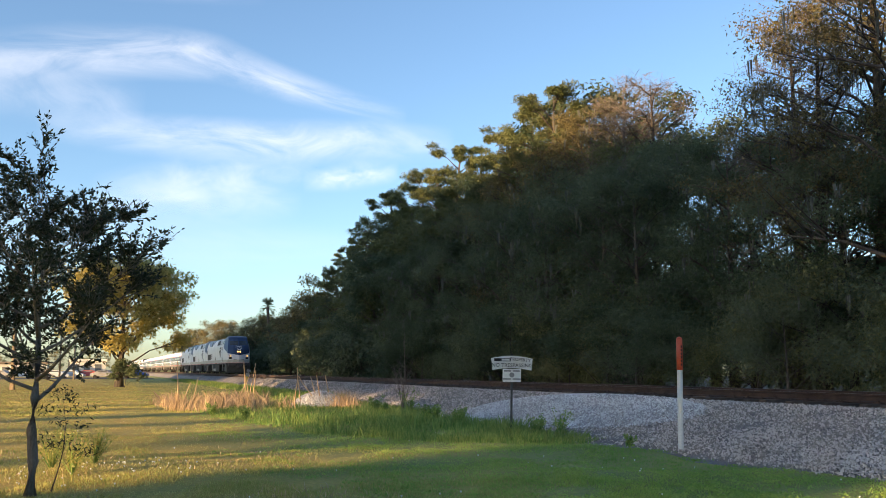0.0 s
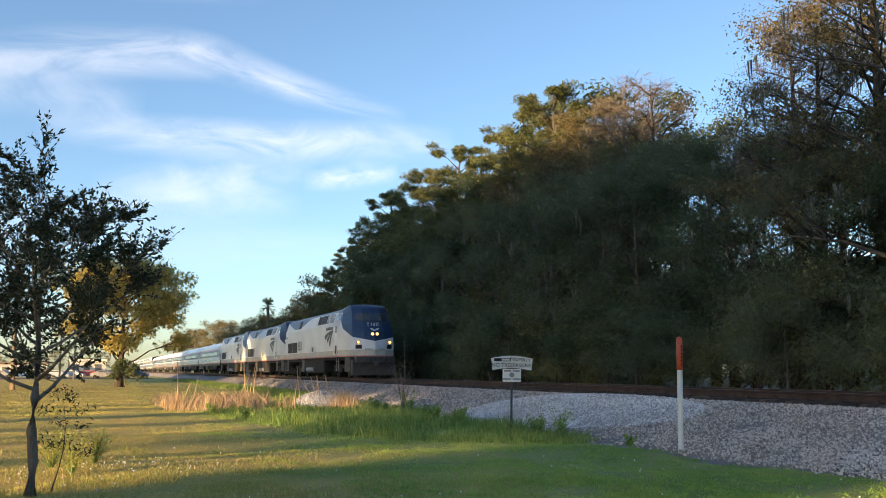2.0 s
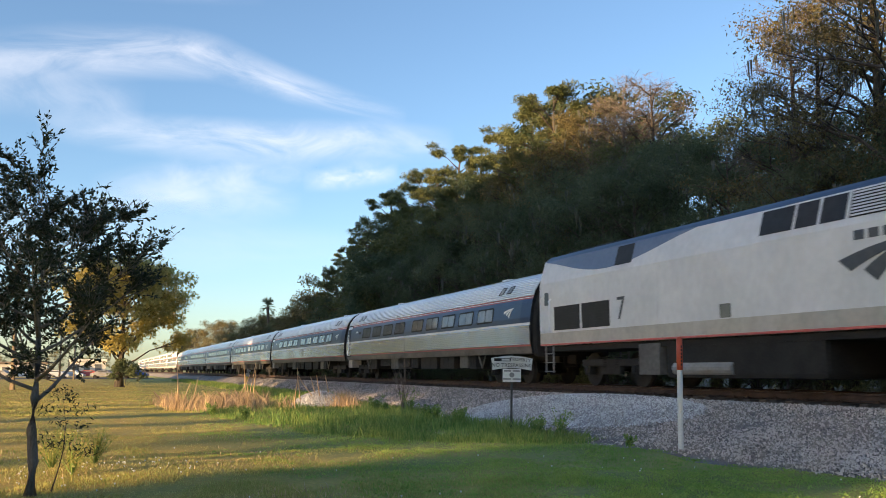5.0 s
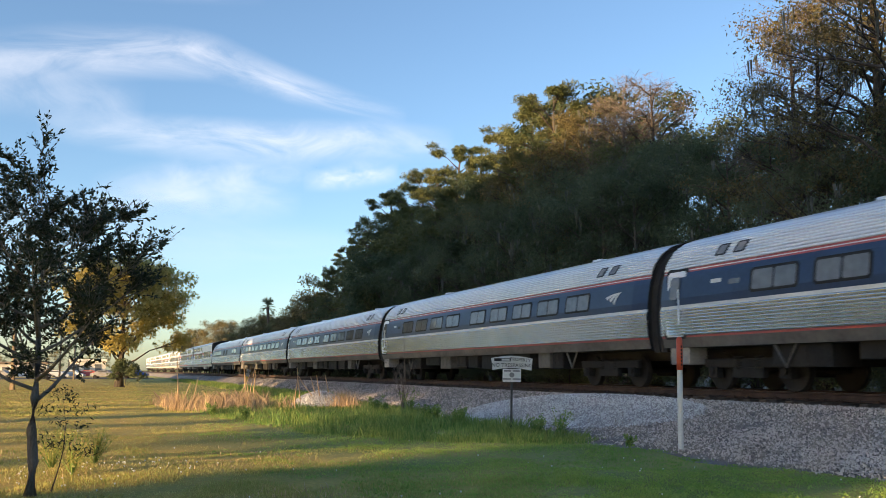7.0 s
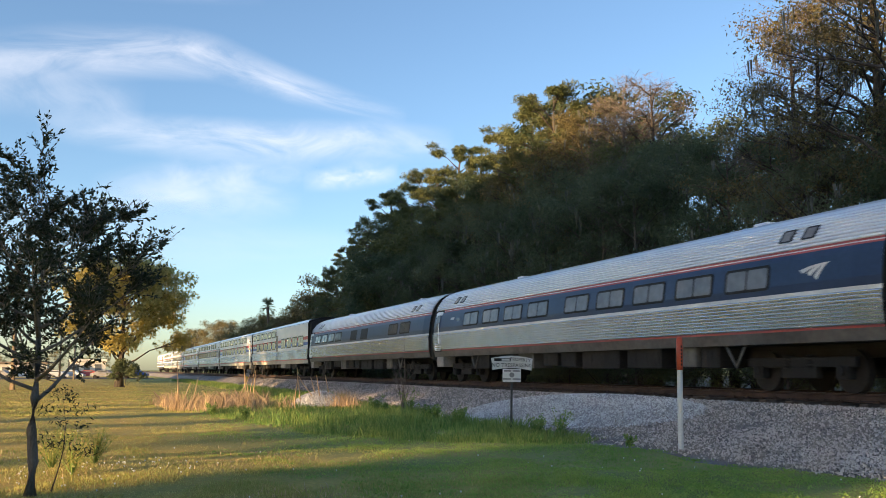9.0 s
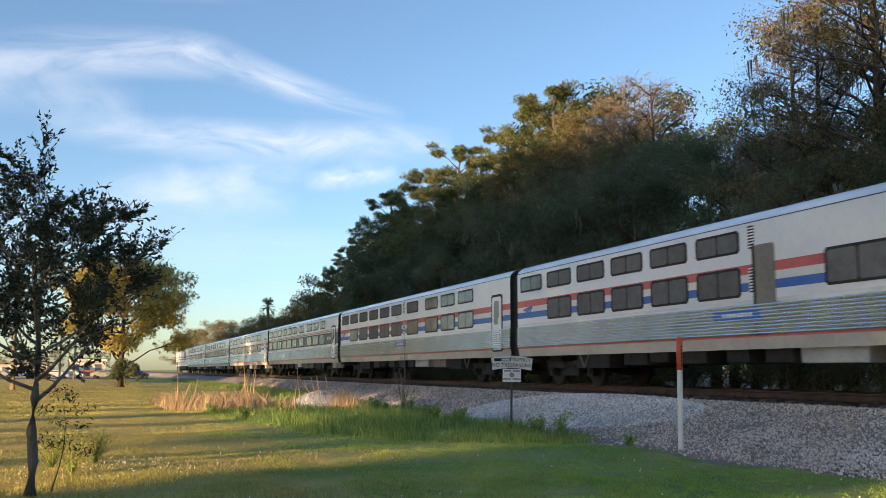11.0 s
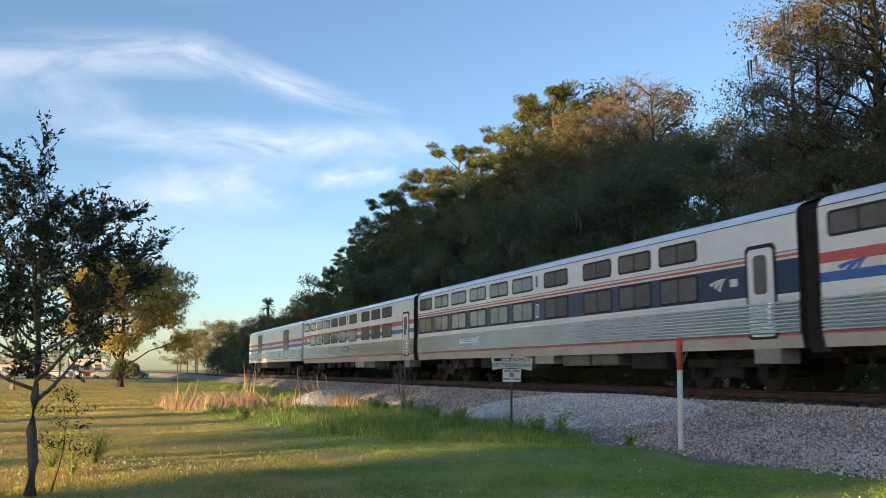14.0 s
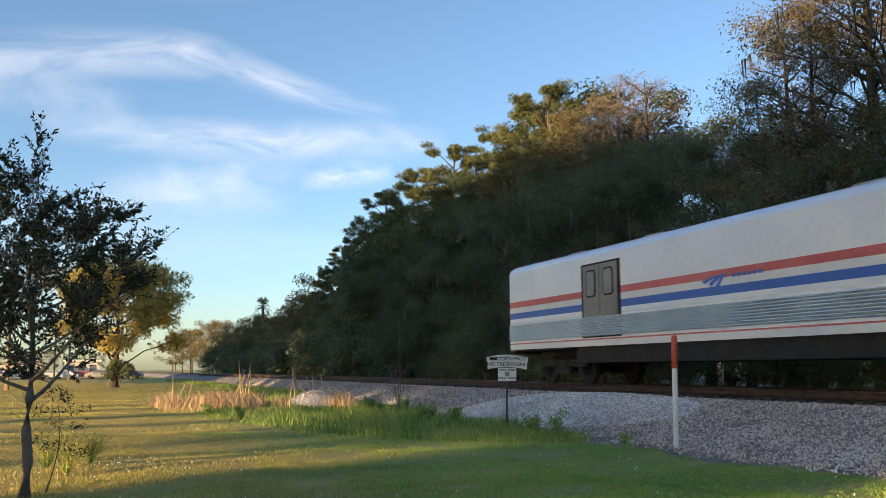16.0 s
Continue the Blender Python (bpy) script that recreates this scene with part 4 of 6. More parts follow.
def front_pane(name, pts, mat, parent, off=0.02, label=""):
    """A flat plate on the nose's face through (x, z) corners, with a rim."""
    vs = [(x, nose_y(x, z) - off, z) for x, z in pts] + [(x, nose_y(x, z) + 0.05, z) for x, z in pts]
    n = len(pts)
    fs = [tuple(range(n))] + [(i, i + n, (i + 1) % n + n, (i + 1) % n) for i in range(n)]
    return mesh_ob(name, vs, fs, mat, parent, label)


def locomotive(first):
    L, fx = 21.03, lo_x
    y0, y1 = 4.2, L - 0.45
    root = new("diesel_locomotive")
    strip("red_line", fx, plain(1.28, 1.335), y0, y1, M["red"], root)
    strip("grey_sill", fx, plain(1.335, 1.69), y0, y1, M["sill"], root)
    strip("side_panel", fx, plain(1.69, 2.2, 2.8, 3.35), y0, y1, M["silver"], root)
    strip("upper_panel", fx, plain(3.35, 3.75, 4.1), y0, y1, M["silver"], root)
    strip("roof", fx, plain(4.1, 4.2, 4.28, 4.33, 4.36, 4.37), y0, y1, M["blue"], root, label="dark blue roof")
    zs = [1.28, 2.0, 2.7, 3.35, 4.12, 4.28, 4.36, 4.37]
    vs = [(-fx(z), y1, z) for z in zs] + [(fx(z), y1, z) for z in reversed(zs[:-1])]
    mesh_ob("rear_wall", vs, [tuple(range(len(vs)))[::-1]], M["silver"], root)
    # nose and cab
    edge = (4.1, 3.0, 2.45, 2.32, 2.2, 2.32, 2.45, 3.0, 4.1)
    row = lambda z: (z,) * 9
    blend = lambda a: tuple(e + (4.12 - e) * a for e in edge)
    nose_mesh("red_line", [row(1.28), row(1.335)], M["red"], root)
    nose_mesh("nose_sill", [row(1.335), row(1.69)], M["sill"], root)
    low = lambda a: tuple(1.69 + (e - 1.69) * a for e in edge)
    nose_mesh("nose", [row(1.69), low(0.33), low(0.66), edge], M["silver"], root, "pale silver lower nose")
    nose_mesh("cab_hood", [edge, blend(0.25), blend(0.5), blend(0.75), row(4.12), row(4.2), row(4.28), row(4.34), row(4.37)], M["blue"], root, "dark blue cab hood")
    for sx in (-1, 1):
        xs = (0.07, 0.3, 0.56, 0.78, 0.98)
        vs = [(sx * x, nose_y(x, z) - o, z) for o in (0.02, -0.05) for z in (3.4, 3.6, 3.8, 3.96) for x in xs]
        fs = [(5 * j + i, 5 * j + i + 1, 5 * j + 6 + i, 5 * j + 5 + i)[::sx] for j in range(3) for i in range(4)]
        rim = [0, 1, 2, 3, 4, 9, 14, 19, 18, 17, 16, 15, 10, 5]
        fs += [(a, a + 20, b + 20, b)[::sx] for a, b in zip(rim, rim[1:] + rim[:1])]
        mesh_ob("windscreen", vs, fs, M["screen"], root, "tinted windscreen")
        front_pane("number_light", [(sx * 0.78, 1.74), (sx * 0.78, 1.98), (sx * 1.12, 1.98), (sx * 1.12, 1.74)][::sx], M["black"], root, 0.02)
        for x, z, r, name in ((sx * 0.14, 2.62, 0.085, "headlamp"), (sx * 0.98, 2.13, 0.09, "ditch_lamp")):
            bm = bmesh.new()
            cyl(bm, (x, nose_y(x, z) - 0.02, z), "y", r + 0.03, 0.12, 16)
            housing = part(name, bm, M["grey"], root)
            bm = bmesh.new()
            cyl(bm, (x, nose_y(x, z) - 0.075, z), "y", r, 0.03, 16)
            part("lens", bm, M["lamp" if name == "headlamp" else "ditch"], housing, "glowing warm lens")
    front_pane("lamp_plate", [(-0.33, 2.5), (-0.33, 2.76), (0.33, 2.76), (0.33, 2.5)], M["blue"], root, 0.012)
    front_pane("number_plate", [(-0.36, 3.08), (-0.36, 3.34), (0.36, 3.34), (0.36, 3.08)], M["grey"], root, 0.015)
    for k in range(3):
        front_pane("emblem", [(-0.25 + 0.05 * k, 2.99 - 0.05 * k), (-0.1 + 0.03 * k, 2.95 - 0.05 * k), (0.33, 2.98 - 0.02 * k), (0.33, 2.96 - 0.02 * k), (-0.1 + 0.05 * k, 2.9 - 0.05 * k), (-0.22 + 0.05 * k, 2.94 - 0.05 * k)],
                   M["white"], root, 0.016)
    vs, fs = tube([(-0.62, nose_y(0.62, 1.75) - 0.06, 1.72), (0.62, nose_y(0.62, 1.75) - 0.06, 1.72)], [0.025, 0.025], 6)
    mesh_ob("grab_bar", vs, fs, M["grey"], root)
    part("pilot", boxes((-1.35, 1.35, 0.3, 0.75, 0.16, 1.05), (-1.2, 1.2, 0.1, 0.5, 0.9, 1.28), (-0.2, 0.2, -0.05, 0.4, 0.7, 1.0), (-1.42, 1.42, 0.75, 2.0, 0.35, 1.28), bevel=0.06), M["pilot"], root, "grimy dark pilot plate")
    for sx in (-0.6, -0.3, 0.35, 0.65):
        vs, fs = tube([(sx, 0.08, 1.2), (sx + 0.05, -0.02, 0.9), (sx + 0.2, 0.02, 0.85), (sx + 0.3, 0.08, 1.15)], [0.02] * 4, 6)
        mesh_ob("brake_hose", vs, fs, M["under"], root)
    part("roof_fan", boxes((-0.7, 0.7, 16.5, 18.3, 4.3, 4.42), (-0.7, 0.7, 18.5, 20.0, 4.3, 4.42), bevel=0.04), M["louvre"], root)
    part("roof_vent", boxes((-0.35, 0.35, 8.6, 10.2, 4.33, 4.45), (-0.25, 0.25, 12.2, 12.8, 4.33, 4.46), bevel=0.04), M["grey"], root)
    part("horn", boxes((-0.08, 0.08, 5.2, 5.6, 4.35, 4.52), bevel=0.03), M["grey"], root)
    # side fittings
    panel("cab_window", fx, 2.95, 3.95, 3.52, 4.02, M["white"], root, 0.02, 0.04, both=L + 0)[1].matrix_basis = pose(0, 0, 0) @ Matrix.Diagonal((-1, 1, 1, 1))
    for a, b in ((3.0, 3.38), (3.44, 3.9)):
        panel("cab_pane", fx, a, b, 3.56, 3.98, M["glass"], root, 0.03, 0.03)
    for y, z0, z1 in ((4.2, 1.42, 3.25), (3.3, 1.42, 3.35), (20.35, 1.72, 2.9), (19.72, 1.72, 2.8)):
        for sx in (-1, 1):
            vs, fs = tube([(sx * (fx(z0)), y, z0), (sx * (fx(z0) + 0.09), y, z0 + 0.06), (sx * (fx(z1) + 0.09), y, z1 - 0.06), (sx * fx(z1), y, z1)], [0.026] * 4, 6)
            mesh_ob("handrail", vs, fs, M["steel_plain"], root)
    for y0d, y1d, z0, z1 in ((3.45, 4.05, 1.7, 3.35), (19.8, 20.28, 1.72, 3.15)):
        for ob in panel("side_door", fx, y0d, y1d, z0, z1, M["silver"], root, 0.016, 0.03, both=None):
            if ob:
                vs, fs = patch(fx, y0d + 0.1, y1d - 0.1, z1 - 0.55, z1 - 0.12, 0.024, 0.04)
                mesh_ob("door_window", vs, fs, M["glass"], ob)
    panel("step_recess", fx, 3.52, 3.98, 1.5, 2.0, M["louvre"], root, 0.02)
    for y in (3.75, 20.05):
        for sx in (-1, 1):
            bm = bmesh.new()
            for k in range(4):
                box(bm, sx * 1.42 - 0.06, sx * 1.42 + 0.06, y - 0.26, y + 0.26, 0.42 + k * 0.29, 0.45 + k * 0.29)
            box(bm, sx * 1.42 - 0.03, sx * 1.42 + 0.03, y - 0.28, y - 0.25, 0.4, 1.4)
            box(bm, sx * 1.42 - 0.03, sx * 1.42 + 0.03, y + 0.25, y + 0.28, 0.4, 1.4)
            part("step_ladder", bm, M["grey"], root)
    for a, b in ((16.0, 17.65), (17.8, 19.5)):
        for ob in panel("radiator_grille", fx, a, b, 1.76, 2.52, M["louvre"], root, 0.015):
            if ob:
                for k in range(9):
                    vs, fs = patch(fx, a + 0.03, b - 0.03, 1.79 + k * 0.08, 1.825 + k * 0.08, 0.026, nz=1)
                    mesh_ob("slat", vs, fs, M["louvre"], ob)
    for a, b in ((14.85, 15.75), (8.35, 9.4), (7.6, 8.25), (6.8, 7.5)):
        panel("upper_window", fx, a, b, 3.5, 4.06, M["louvre"], root, 0.012)
    for ob in panel("louvre", fx, 4.8, 6.68, 3.5, 4.06, M["louvre"], root, 0.012):
        if ob:
            for k in range(8):
                vs, fs = patch(fx, 4.85, 6.63, 3.53 + k * 0.067, 3.565 + k * 0.067, 0.035, nz=1)
                mesh_ob("slat", vs, fs, M["silver"], ob)
    panel("access_door", fx, 13.5, 14.15, 1.8, 3.1, M["silver"], root, 0.012, 0.03)
    panel("filler_box", fx, 10.45, 10.85, 1.72, 2.05, M["glass"], root, 0.014, 0.02)
    # dark blue patch sweeping along the upper rear
    vs, fs = [], []
    for k in range(13):
        y = 12.0 + k * 0.7
        lo = 4.1 - 0.62 * math.sin(math.pi * min(1.0, k / 12 * 0.95 + 0.02)) ** 1.4
        for z in (lo, (lo + 4.11) / 2, 4.11):
            vs.append((-fx(z) - 0.005, y, z))
    fs = [(3 * k + i, 3 * k + i + 1, 3 * k + 4 + i, 3 * k + 3 + i)[::-1] for k in range(12) for i in (0, 1)]
    mesh_ob("blue_swoop", vs, fs, M["pale_blue"], root, "faded blue swoop of paint")
    swoosh(root, fx, 4.45, 1.98, 2.35, 1.0, M["emblem"], 0.012)
    for k in range(6):
        panel("name_bar", fx, 4.42 + k * 0.37, 4.68 + k * 0.37, 3.03, 3.22, M["emblem"], root, 0.01)
    if first:
        letters("running_number", "183", 0.95, M["emblem"], root, Matrix.Translation((-1.53, 15.0, 2.2)) @ SIDE_TEXT)
        letters("nose_number", "183", 0.3, M["white"], root, Matrix.Translation((0, nose_y(0, 3.21) - 0.09, 3.2)) @ pose(0, 0, 0, 63, 0, 0))
    else:
        letters("running_number", "7", 0.95, M["emblem"], root, Matrix.Translation((-1.53, 15.35, 2.2)) @ SIDE_TEXT)
    # underframe
    part("fuel_tank", boxes((-1.38, 1.38, 7.6, 13.4, 0.28, 1.24), bevel=0.12), M["under"], root, "grimy fuel tank")
    for sx in (-1, 1):
        bm = bmesh.new()
        cyl(bm, (sx * 1.3, 11.8, 0.52), "y", 0.17, 2.4, 14)
        part("air_tank", bm, M["grey"], root)
    part("frame", boxes((-1.4, 1.4, 0.8, L - 0.5, 1.1, 1.27), (-0.2, 0.2, L - 0.5, L - 0.02, 0.7, 1.0)), M["under"], root)
    for a, b in ((-1.45, -0.9), (0.9, 1.45)):
        part("battery_box", boxes((a, b, 13.6, 14.6, 0.35, 1.2), bevel=0.03), M["sill_dark"], root)
    for y in (4.3, L - 4.3):
        truck(root, y, 0.51, 2.74)
    part("bellows", boxes((-0.5, 0.5, L - 0.45, L - 0.05, 1.2, 3.3), bevel=0.02), M["black"], root)
    tagged(root, "silver and blue diesel locomotive, headlamps lit" if first else "silver and blue trailing diesel locomotive", "locomotive", group="locomotives of the train")
    return root


M["steel_plain"] = material("plain_stainless", (0.77, 0.8, 0.84), (0.87, 0.89, 0.92), 0.38, metal=0.25, scale=0.5, fine=7, bump=0.03)
# roof steel with the sky's pale blue sheen put into its base colour
M["sky_roof_steel"] = material("sky_tinted_roof_steel", (0.82, 0.86, 0.92), (0.9, 0.93, 0.96), 0.26, metal=0.3, scale=0.5, fine=7, bump=0.03)
M["sill"] = material("dusty_grey_sill", (0.4, 0.39, 0.35), (0.55, 0.53, 0.48), 0.55, scale=0.7, fine=7, bump=0.05)
M["sill_dark"] = material("dirty_pilot_grey", (0.08, 0.078, 0.072), (0.16, 0.155, 0.145), 0.65, scale=1.2, fine=9, bump=0.1)
M["door_steel"] = material("brownish_door_steel", (0.2, 0.185, 0.165), (0.3, 0.28, 0.25), 0.45, metal=0.4, scale=0.8, fine=9, bump=0.05)
M["white_dirty"] = material("dirty_white_boxes", (0.3, 0.3, 0.29), (0.45, 0.45, 0.43), 0.6, scale=1.2, fine=12, bump=0.05)
M["pale_blue"] = material("faded_blue_paint", (0.12, 0.17, 0.27), (0.17, 0.22, 0.33), 0.45, scale=0.6, fine=9, bump=0.03)
M["emblem"] = material("slate_vinyl", (0.055, 0.07, 0.085), (0.085, 0.1, 0.115), 0.5, scale=1, fine=9, bump=0)
M["pilot"] = material("pilot_grime", (0.045, 0.042, 0.04), (0.09, 0.085, 0.08), 0.7, scale=1.2, fine=9, bump=0.1)
M["screen"] = material("windscreen_glass", (0.05, 0.055, 0.06), (0.09, 0.095, 0.1), 0.14, scale=0.5, fine=5, bump=0, spec=0.6)

TRAIN = [locomotive(True), locomotive(False)]
TRAIN.append(copy_thing(TRAIN[1], pose(0, 0, 0)))
coach = round_coach()
TRAIN += [coach] + [copy_thing(coach, pose(0, 0, 0)) for _ in range(4)] + [round_coach(cafe=True)]
striped, banded = sleeper("stripes"), sleeper("band")
TRAIN += [sleeper("stripes", diner=True), striped, banded, copy_thing(striped, pose(0, 0, 0)), copy_thing(banded, pose(0, 0, 0)), copy_thing(striped, pose(0, 0, 0)), baggage_car()]
LENGTHS = [21.03] * 3 + [26.0] * 6 + [25.91] * 7

# ---------------------------------------------------------------- single trees and the wood's neighbours


def young_oak():
    """A slim trunk that forks low, with steep limbs and leafy shoots."""
    pr = random.Random(52)
    root = new("young_oak")
    trunk = [(0, 0, 0), (0.02, 0, 0.5), (-0.02, 0.01, 1.0), (0.0, 0, 1.45), (0.03, 0.02, 2.0), (-0.02, 0, 2.8), (0.04, 0, 3.4), (0.1, 0, 3.8)]
    vs, fs = tube(trunk, [0.095, 0.072, 0.066, 0.064, 0.046, 0.034, 0.022, 0.008], 9)
    lv, lf = [], []

    def shoot(p, d, ln):
        """A leafy shoot: a thin stem with narrow leaves set along it."""
        q = p + d * ln + Vector((0, 0, 0.12 * ln))
        merge((vs, fs), tube([p, p.lerp(q, 0.5), q], [0.006, 0.004, 0.0015], 3))
        for i in range(int(17 + 6 * ln)):
            u = pr.uniform(0.1, 1.05)
            c = p.lerp(q, u)
            a = (d * 0.75 + Vector((pr.gauss(0, 1), pr.gauss(0, 1), pr.gauss(0, 0.8))) * 0.6).normalized()
            b = a.cross(Vector((pr.gauss(0, 1), pr.gauss(0, 1), pr.gauss(0, 1)))).normalized()
            s, w = pr.uniform(0.055, 0.1), pr.uniform(0.011, 0.019)
            k = len(lv)
            lv.extend([c, c + a * s * 0.5 + b * w, c + a * s, c + a * s * 0.5 - b * w])
            lf.append((k, k + 1, k + 2, k + 3))

    limbs = 21
    for i in range(limbs):
        t = i / (limbs - 1)
        z = 1.4 + 2.5 * t ** 0.9
        k = max(j for j in range(len(trunk) - 1) if trunk[j][2] <= z)
        p0 = Vector(trunk[k]).lerp(Vector(trunk[k + 1]), (z - trunk[k][2]) / (trunk[k + 1][2] - trunk[k][2]))
        az = i * 2.4 + pr.uniform(-0.4, 0.4)
        reach = 1.75 * (1 - 0.38 * t) * pr.uniform(0.75, 1.05)
        rise = pr.uniform(0.75, 1.1) * (1.0 - 0.25 * t)
        out = Vector((math.cos(az), math.sin(az), 0))
        p1 = p0 + out * reach * 0.45 + Vector((0, 0, rise * 0.38))
        p2 = p0 + out * reach + Vector((0, 0, rise))
        rr = 0.034 * (1 - 0.6 * t)
        merge((vs, fs), tube([p0, p0.lerp(p1, 0.5) + Vector((0, 0, -0.03)), p1, p2], [rr, rr * 0.85, rr * 0.65, rr * 0.15], 6))
        for j in range(9):
            q0 = p0.lerp(p1, pr.uniform(0.5, 1.0)) if j < 2 else p1.lerp(p2, pr.uniform(0.0, 1.0))
            d = (out * pr.uniform(-0.2, 1.0) + Vector((pr.gauss(0, 0.6), pr.gauss(0, 0.6), pr.uniform(0.1, 1.1)))).normalized()
            ln = pr.uniform(0.25, 0.55)
            q1 = q0 + d * ln
            merge((vs, fs), tube([q0, q0.lerp(q1, 0.5), q1], [rr * 0.3, rr * 0.22, rr * 0.1], 4))
            for m in range(7):
                d2 = (d + Vector((pr.gauss(0, 0.55), pr.gauss(0, 0.55), pr.gauss(0.2, 0.4)))).normalized()
                shoot(q0.lerp(q1, pr.uniform(0.3, 1.0)), d2, pr.uniform(0.22, 0.48))
    for m in range(9):
        shoot(Vector(trunk[-1]) - Vector((0, 0, pr.uniform(0, 0.5))), Vector((pr.gauss(0, 0.6), pr.gauss(0, 0.6), 1)).normalized(), pr.uniform(0.25, 0.45))
    mesh_ob("trunk", vs, fs, M["bark_young"], root, smooth=True)
    mesh_ob("crown", lv, lf, M["leaf_young"], root)
    root.matrix_basis = pose(-0.72, 12.6, -0.03, 0, 0, 35) @ Matrix.Diagonal((0.9, 0.9, 0.82, 1))
    tagged(root, "slender young oak with narrow dark leaves on the lawn", "tree")


young_oak()
sprout = tree("oak_sucker", "thin leafy sucker shoots at the young oak's foot", 1.35, 0.2, 0.34, 14, 420, 0.03, "leaf_young", 53, 0.4, r0=0.008, aspect=0.25, twigs=3, shell=0.1, category="shrub")
sprout.matrix_basis = pose(-0.5, 12.7, 0.0)
golden = tree("golden_oak", "broad oak with golden-olive leaves on the lawn", 10.8, 0.17, 4.7, 40, 24000, 0.17, "leaf_gold", 54, 0.27, r0=0.3, twigs=4, moss=30, shell=0.1, tri=True, facing=0.4)
golden.matrix_basis = pose(1.7, 86.8, -0.05)
thicket = tree("wild_shrub", "dark scrub round the golden oak's foot", 2.2, 0.02, 1.3, 10, 1500, 0.12, "leaf_dark", 55, 0.45, category="shrub")
thicket.matrix_basis = pose(2.2, 85.6, 0)
dark_bush = copy_thing(thicket, pose(-2.0, 11.4, 0))
tagged(dark_bush, "low dark bush beside the young oak")
dark_bush.scale = (0.42, 0.42, 0.42)


def build_palm():
    root = new("fan_palm")
    h = 10.8
    path = [(0.25 * math.sin(i * 0.5), 0, h * i / 8) for i in range(9)]
    vs, fs = tube(path, [0.3, 0.22, 0.2, 0.19, 0.19, 0.19, 0.19, 0.22, 0.26], 10)
    mesh_ob("trunk", vs, fs, M["bark"], root, smooth=True)
    pr = random.Random(61)
    top = Vector(path[-1])
    for i in range(30):
        az, el = i * 2.4, radians(-45 + 134 * ((i * 7) % 30) / 30)
        d = Vector((math.cos(az) * math.cos(el), math.sin(az) * math.cos(el), math.sin(el)))
        s = d.cross(Vector((0, 0, 1))).normalized()
        u = s.cross(d)
        vs, fs = tube([top, top + d * 0.9], [0.03, 0.02], 5)
        hub = top + d * 0.9
        for k in range(9):
            a = radians(-72 + 18 * k)
            ray = (d * math.cos(a) + s * math.sin(a))
            side = (s * math.cos(a) - d * math.sin(a)) * 0.06
            tip = hub + ray * pr.uniform(0.8, 1.05) - Vector((0, 0, 0.16))
            n = len(vs)
            vs += [hub - side * 0.3, hub + ray * 0.5 - side, tip, hub + ray * 0.5 + side + u * 0.03]
            fs.append((n, n + 1, n + 2, n + 3))
        mesh_ob("frond", vs, fs, M["leaf_dark"], root)
    root.matrix_basis = pose(23.5, 139, 0) @ Matrix.Diagonal((0.9, 0.9, 1.0, 1))
    tagged(root, "tall fan palm rising over the wood's edge", "palm tree")


build_palm()


def build_shade_belt():
    """Unseen tall trees added along the lawn's western side, beyond the picture, to shade it from the low sun that
    comes through them.
    """
    rng = random.Random(71)
    g = "trees of the western belt"
    first = tree("oak_tree", "unseen tall oak added west of the lawn to cast shade", 24.5, 0.345, 5.2, 32, 12000, 0.5, "leaf_dark", 72, 0.34, twigs=2, group=g, tri=True, droop=0.3)
    lofty = tree("pine_tree", "unseen high-crowned pine added west of the lawn to shape the light", 33, 0.56, 4.6, 30, 11000, 0.5, "leaf_pine", 73, 0.36, twigs=2, group=g, tri=True, droop=0.3)
    used = set()
    for x, start in ((-50.0, -54.0), (-56.0, -56.5)):
        y = start
        while y < 150:
            at = y - 0.32 * (x + 50)
            # added high crowns let sun pass below to the golden oak and shade the pines
            proto = lofty if 57 < at < 84 else first
            m = pose(x + rng.uniform(-1.5, 1.5), y, -2.0 if y < -11 else 0.0, 0, 0, rng.uniform(0, 360))
            c = copy_thing(proto, m) if proto in used else proto
            used.add(proto)
            c.matrix_basis = m
            r = interp(at, (-60, -12, -10, 8, 16, 40, 50, 56, 88, 94, 150), (1.15, 1.15, 0.98, 0.98, 1.08, 1.08, 1.05, 1.2, 1.2, 0.95, 0.92)) * rng.uniform(0.97, 1.03)
            if proto is lofty:
                r = rng.uniform(0.95, 1.02)
            c.scale = (r, r, r)
            y += 5.0


build_shade_belt()

# ---------------------------------------------------------------- grass and weeds


def blades(name, pts, hts, width, mat, rng, lean=0.5, label="", category="grass"):
    """Single bent grass blades, two triangles each."""
    p = np.array(pts)
    n = len(p)
    h = np.array(hts)[:, None]
    a = rng.uniform(0, 2 * np.pi, n)
    side = np.stack([np.cos(a), np.sin(a), np.zeros(n)], 1) * width * rng.uniform(0.6, 1.4, (n, 1))
    b = rng.uniform(0, 2 * np.pi, n)
    tilt = np.stack([np.cos(b), np.sin(b), np.zeros(n)], 1) * h * lean * rng.random((n, 1))
    up = np.array([0, 0, 1.0])
    m1 = p + tilt * 0.35 + up * h * 0.6
    tip = p + tilt + up * h
    v = np.stack([p - side, p + side, m1 + side * 0.7, tip, m1 - side * 0.7], 1).reshape(-1, 3)
    f = (np.arange(n)[:, None] * 5 + np.array([0, 1, 2, 3, 4])).tolist()
    ob = mesh_ob(name, v.tolist(), f, M[mat])
    return tagged(ob, label, category, kind="stuff")


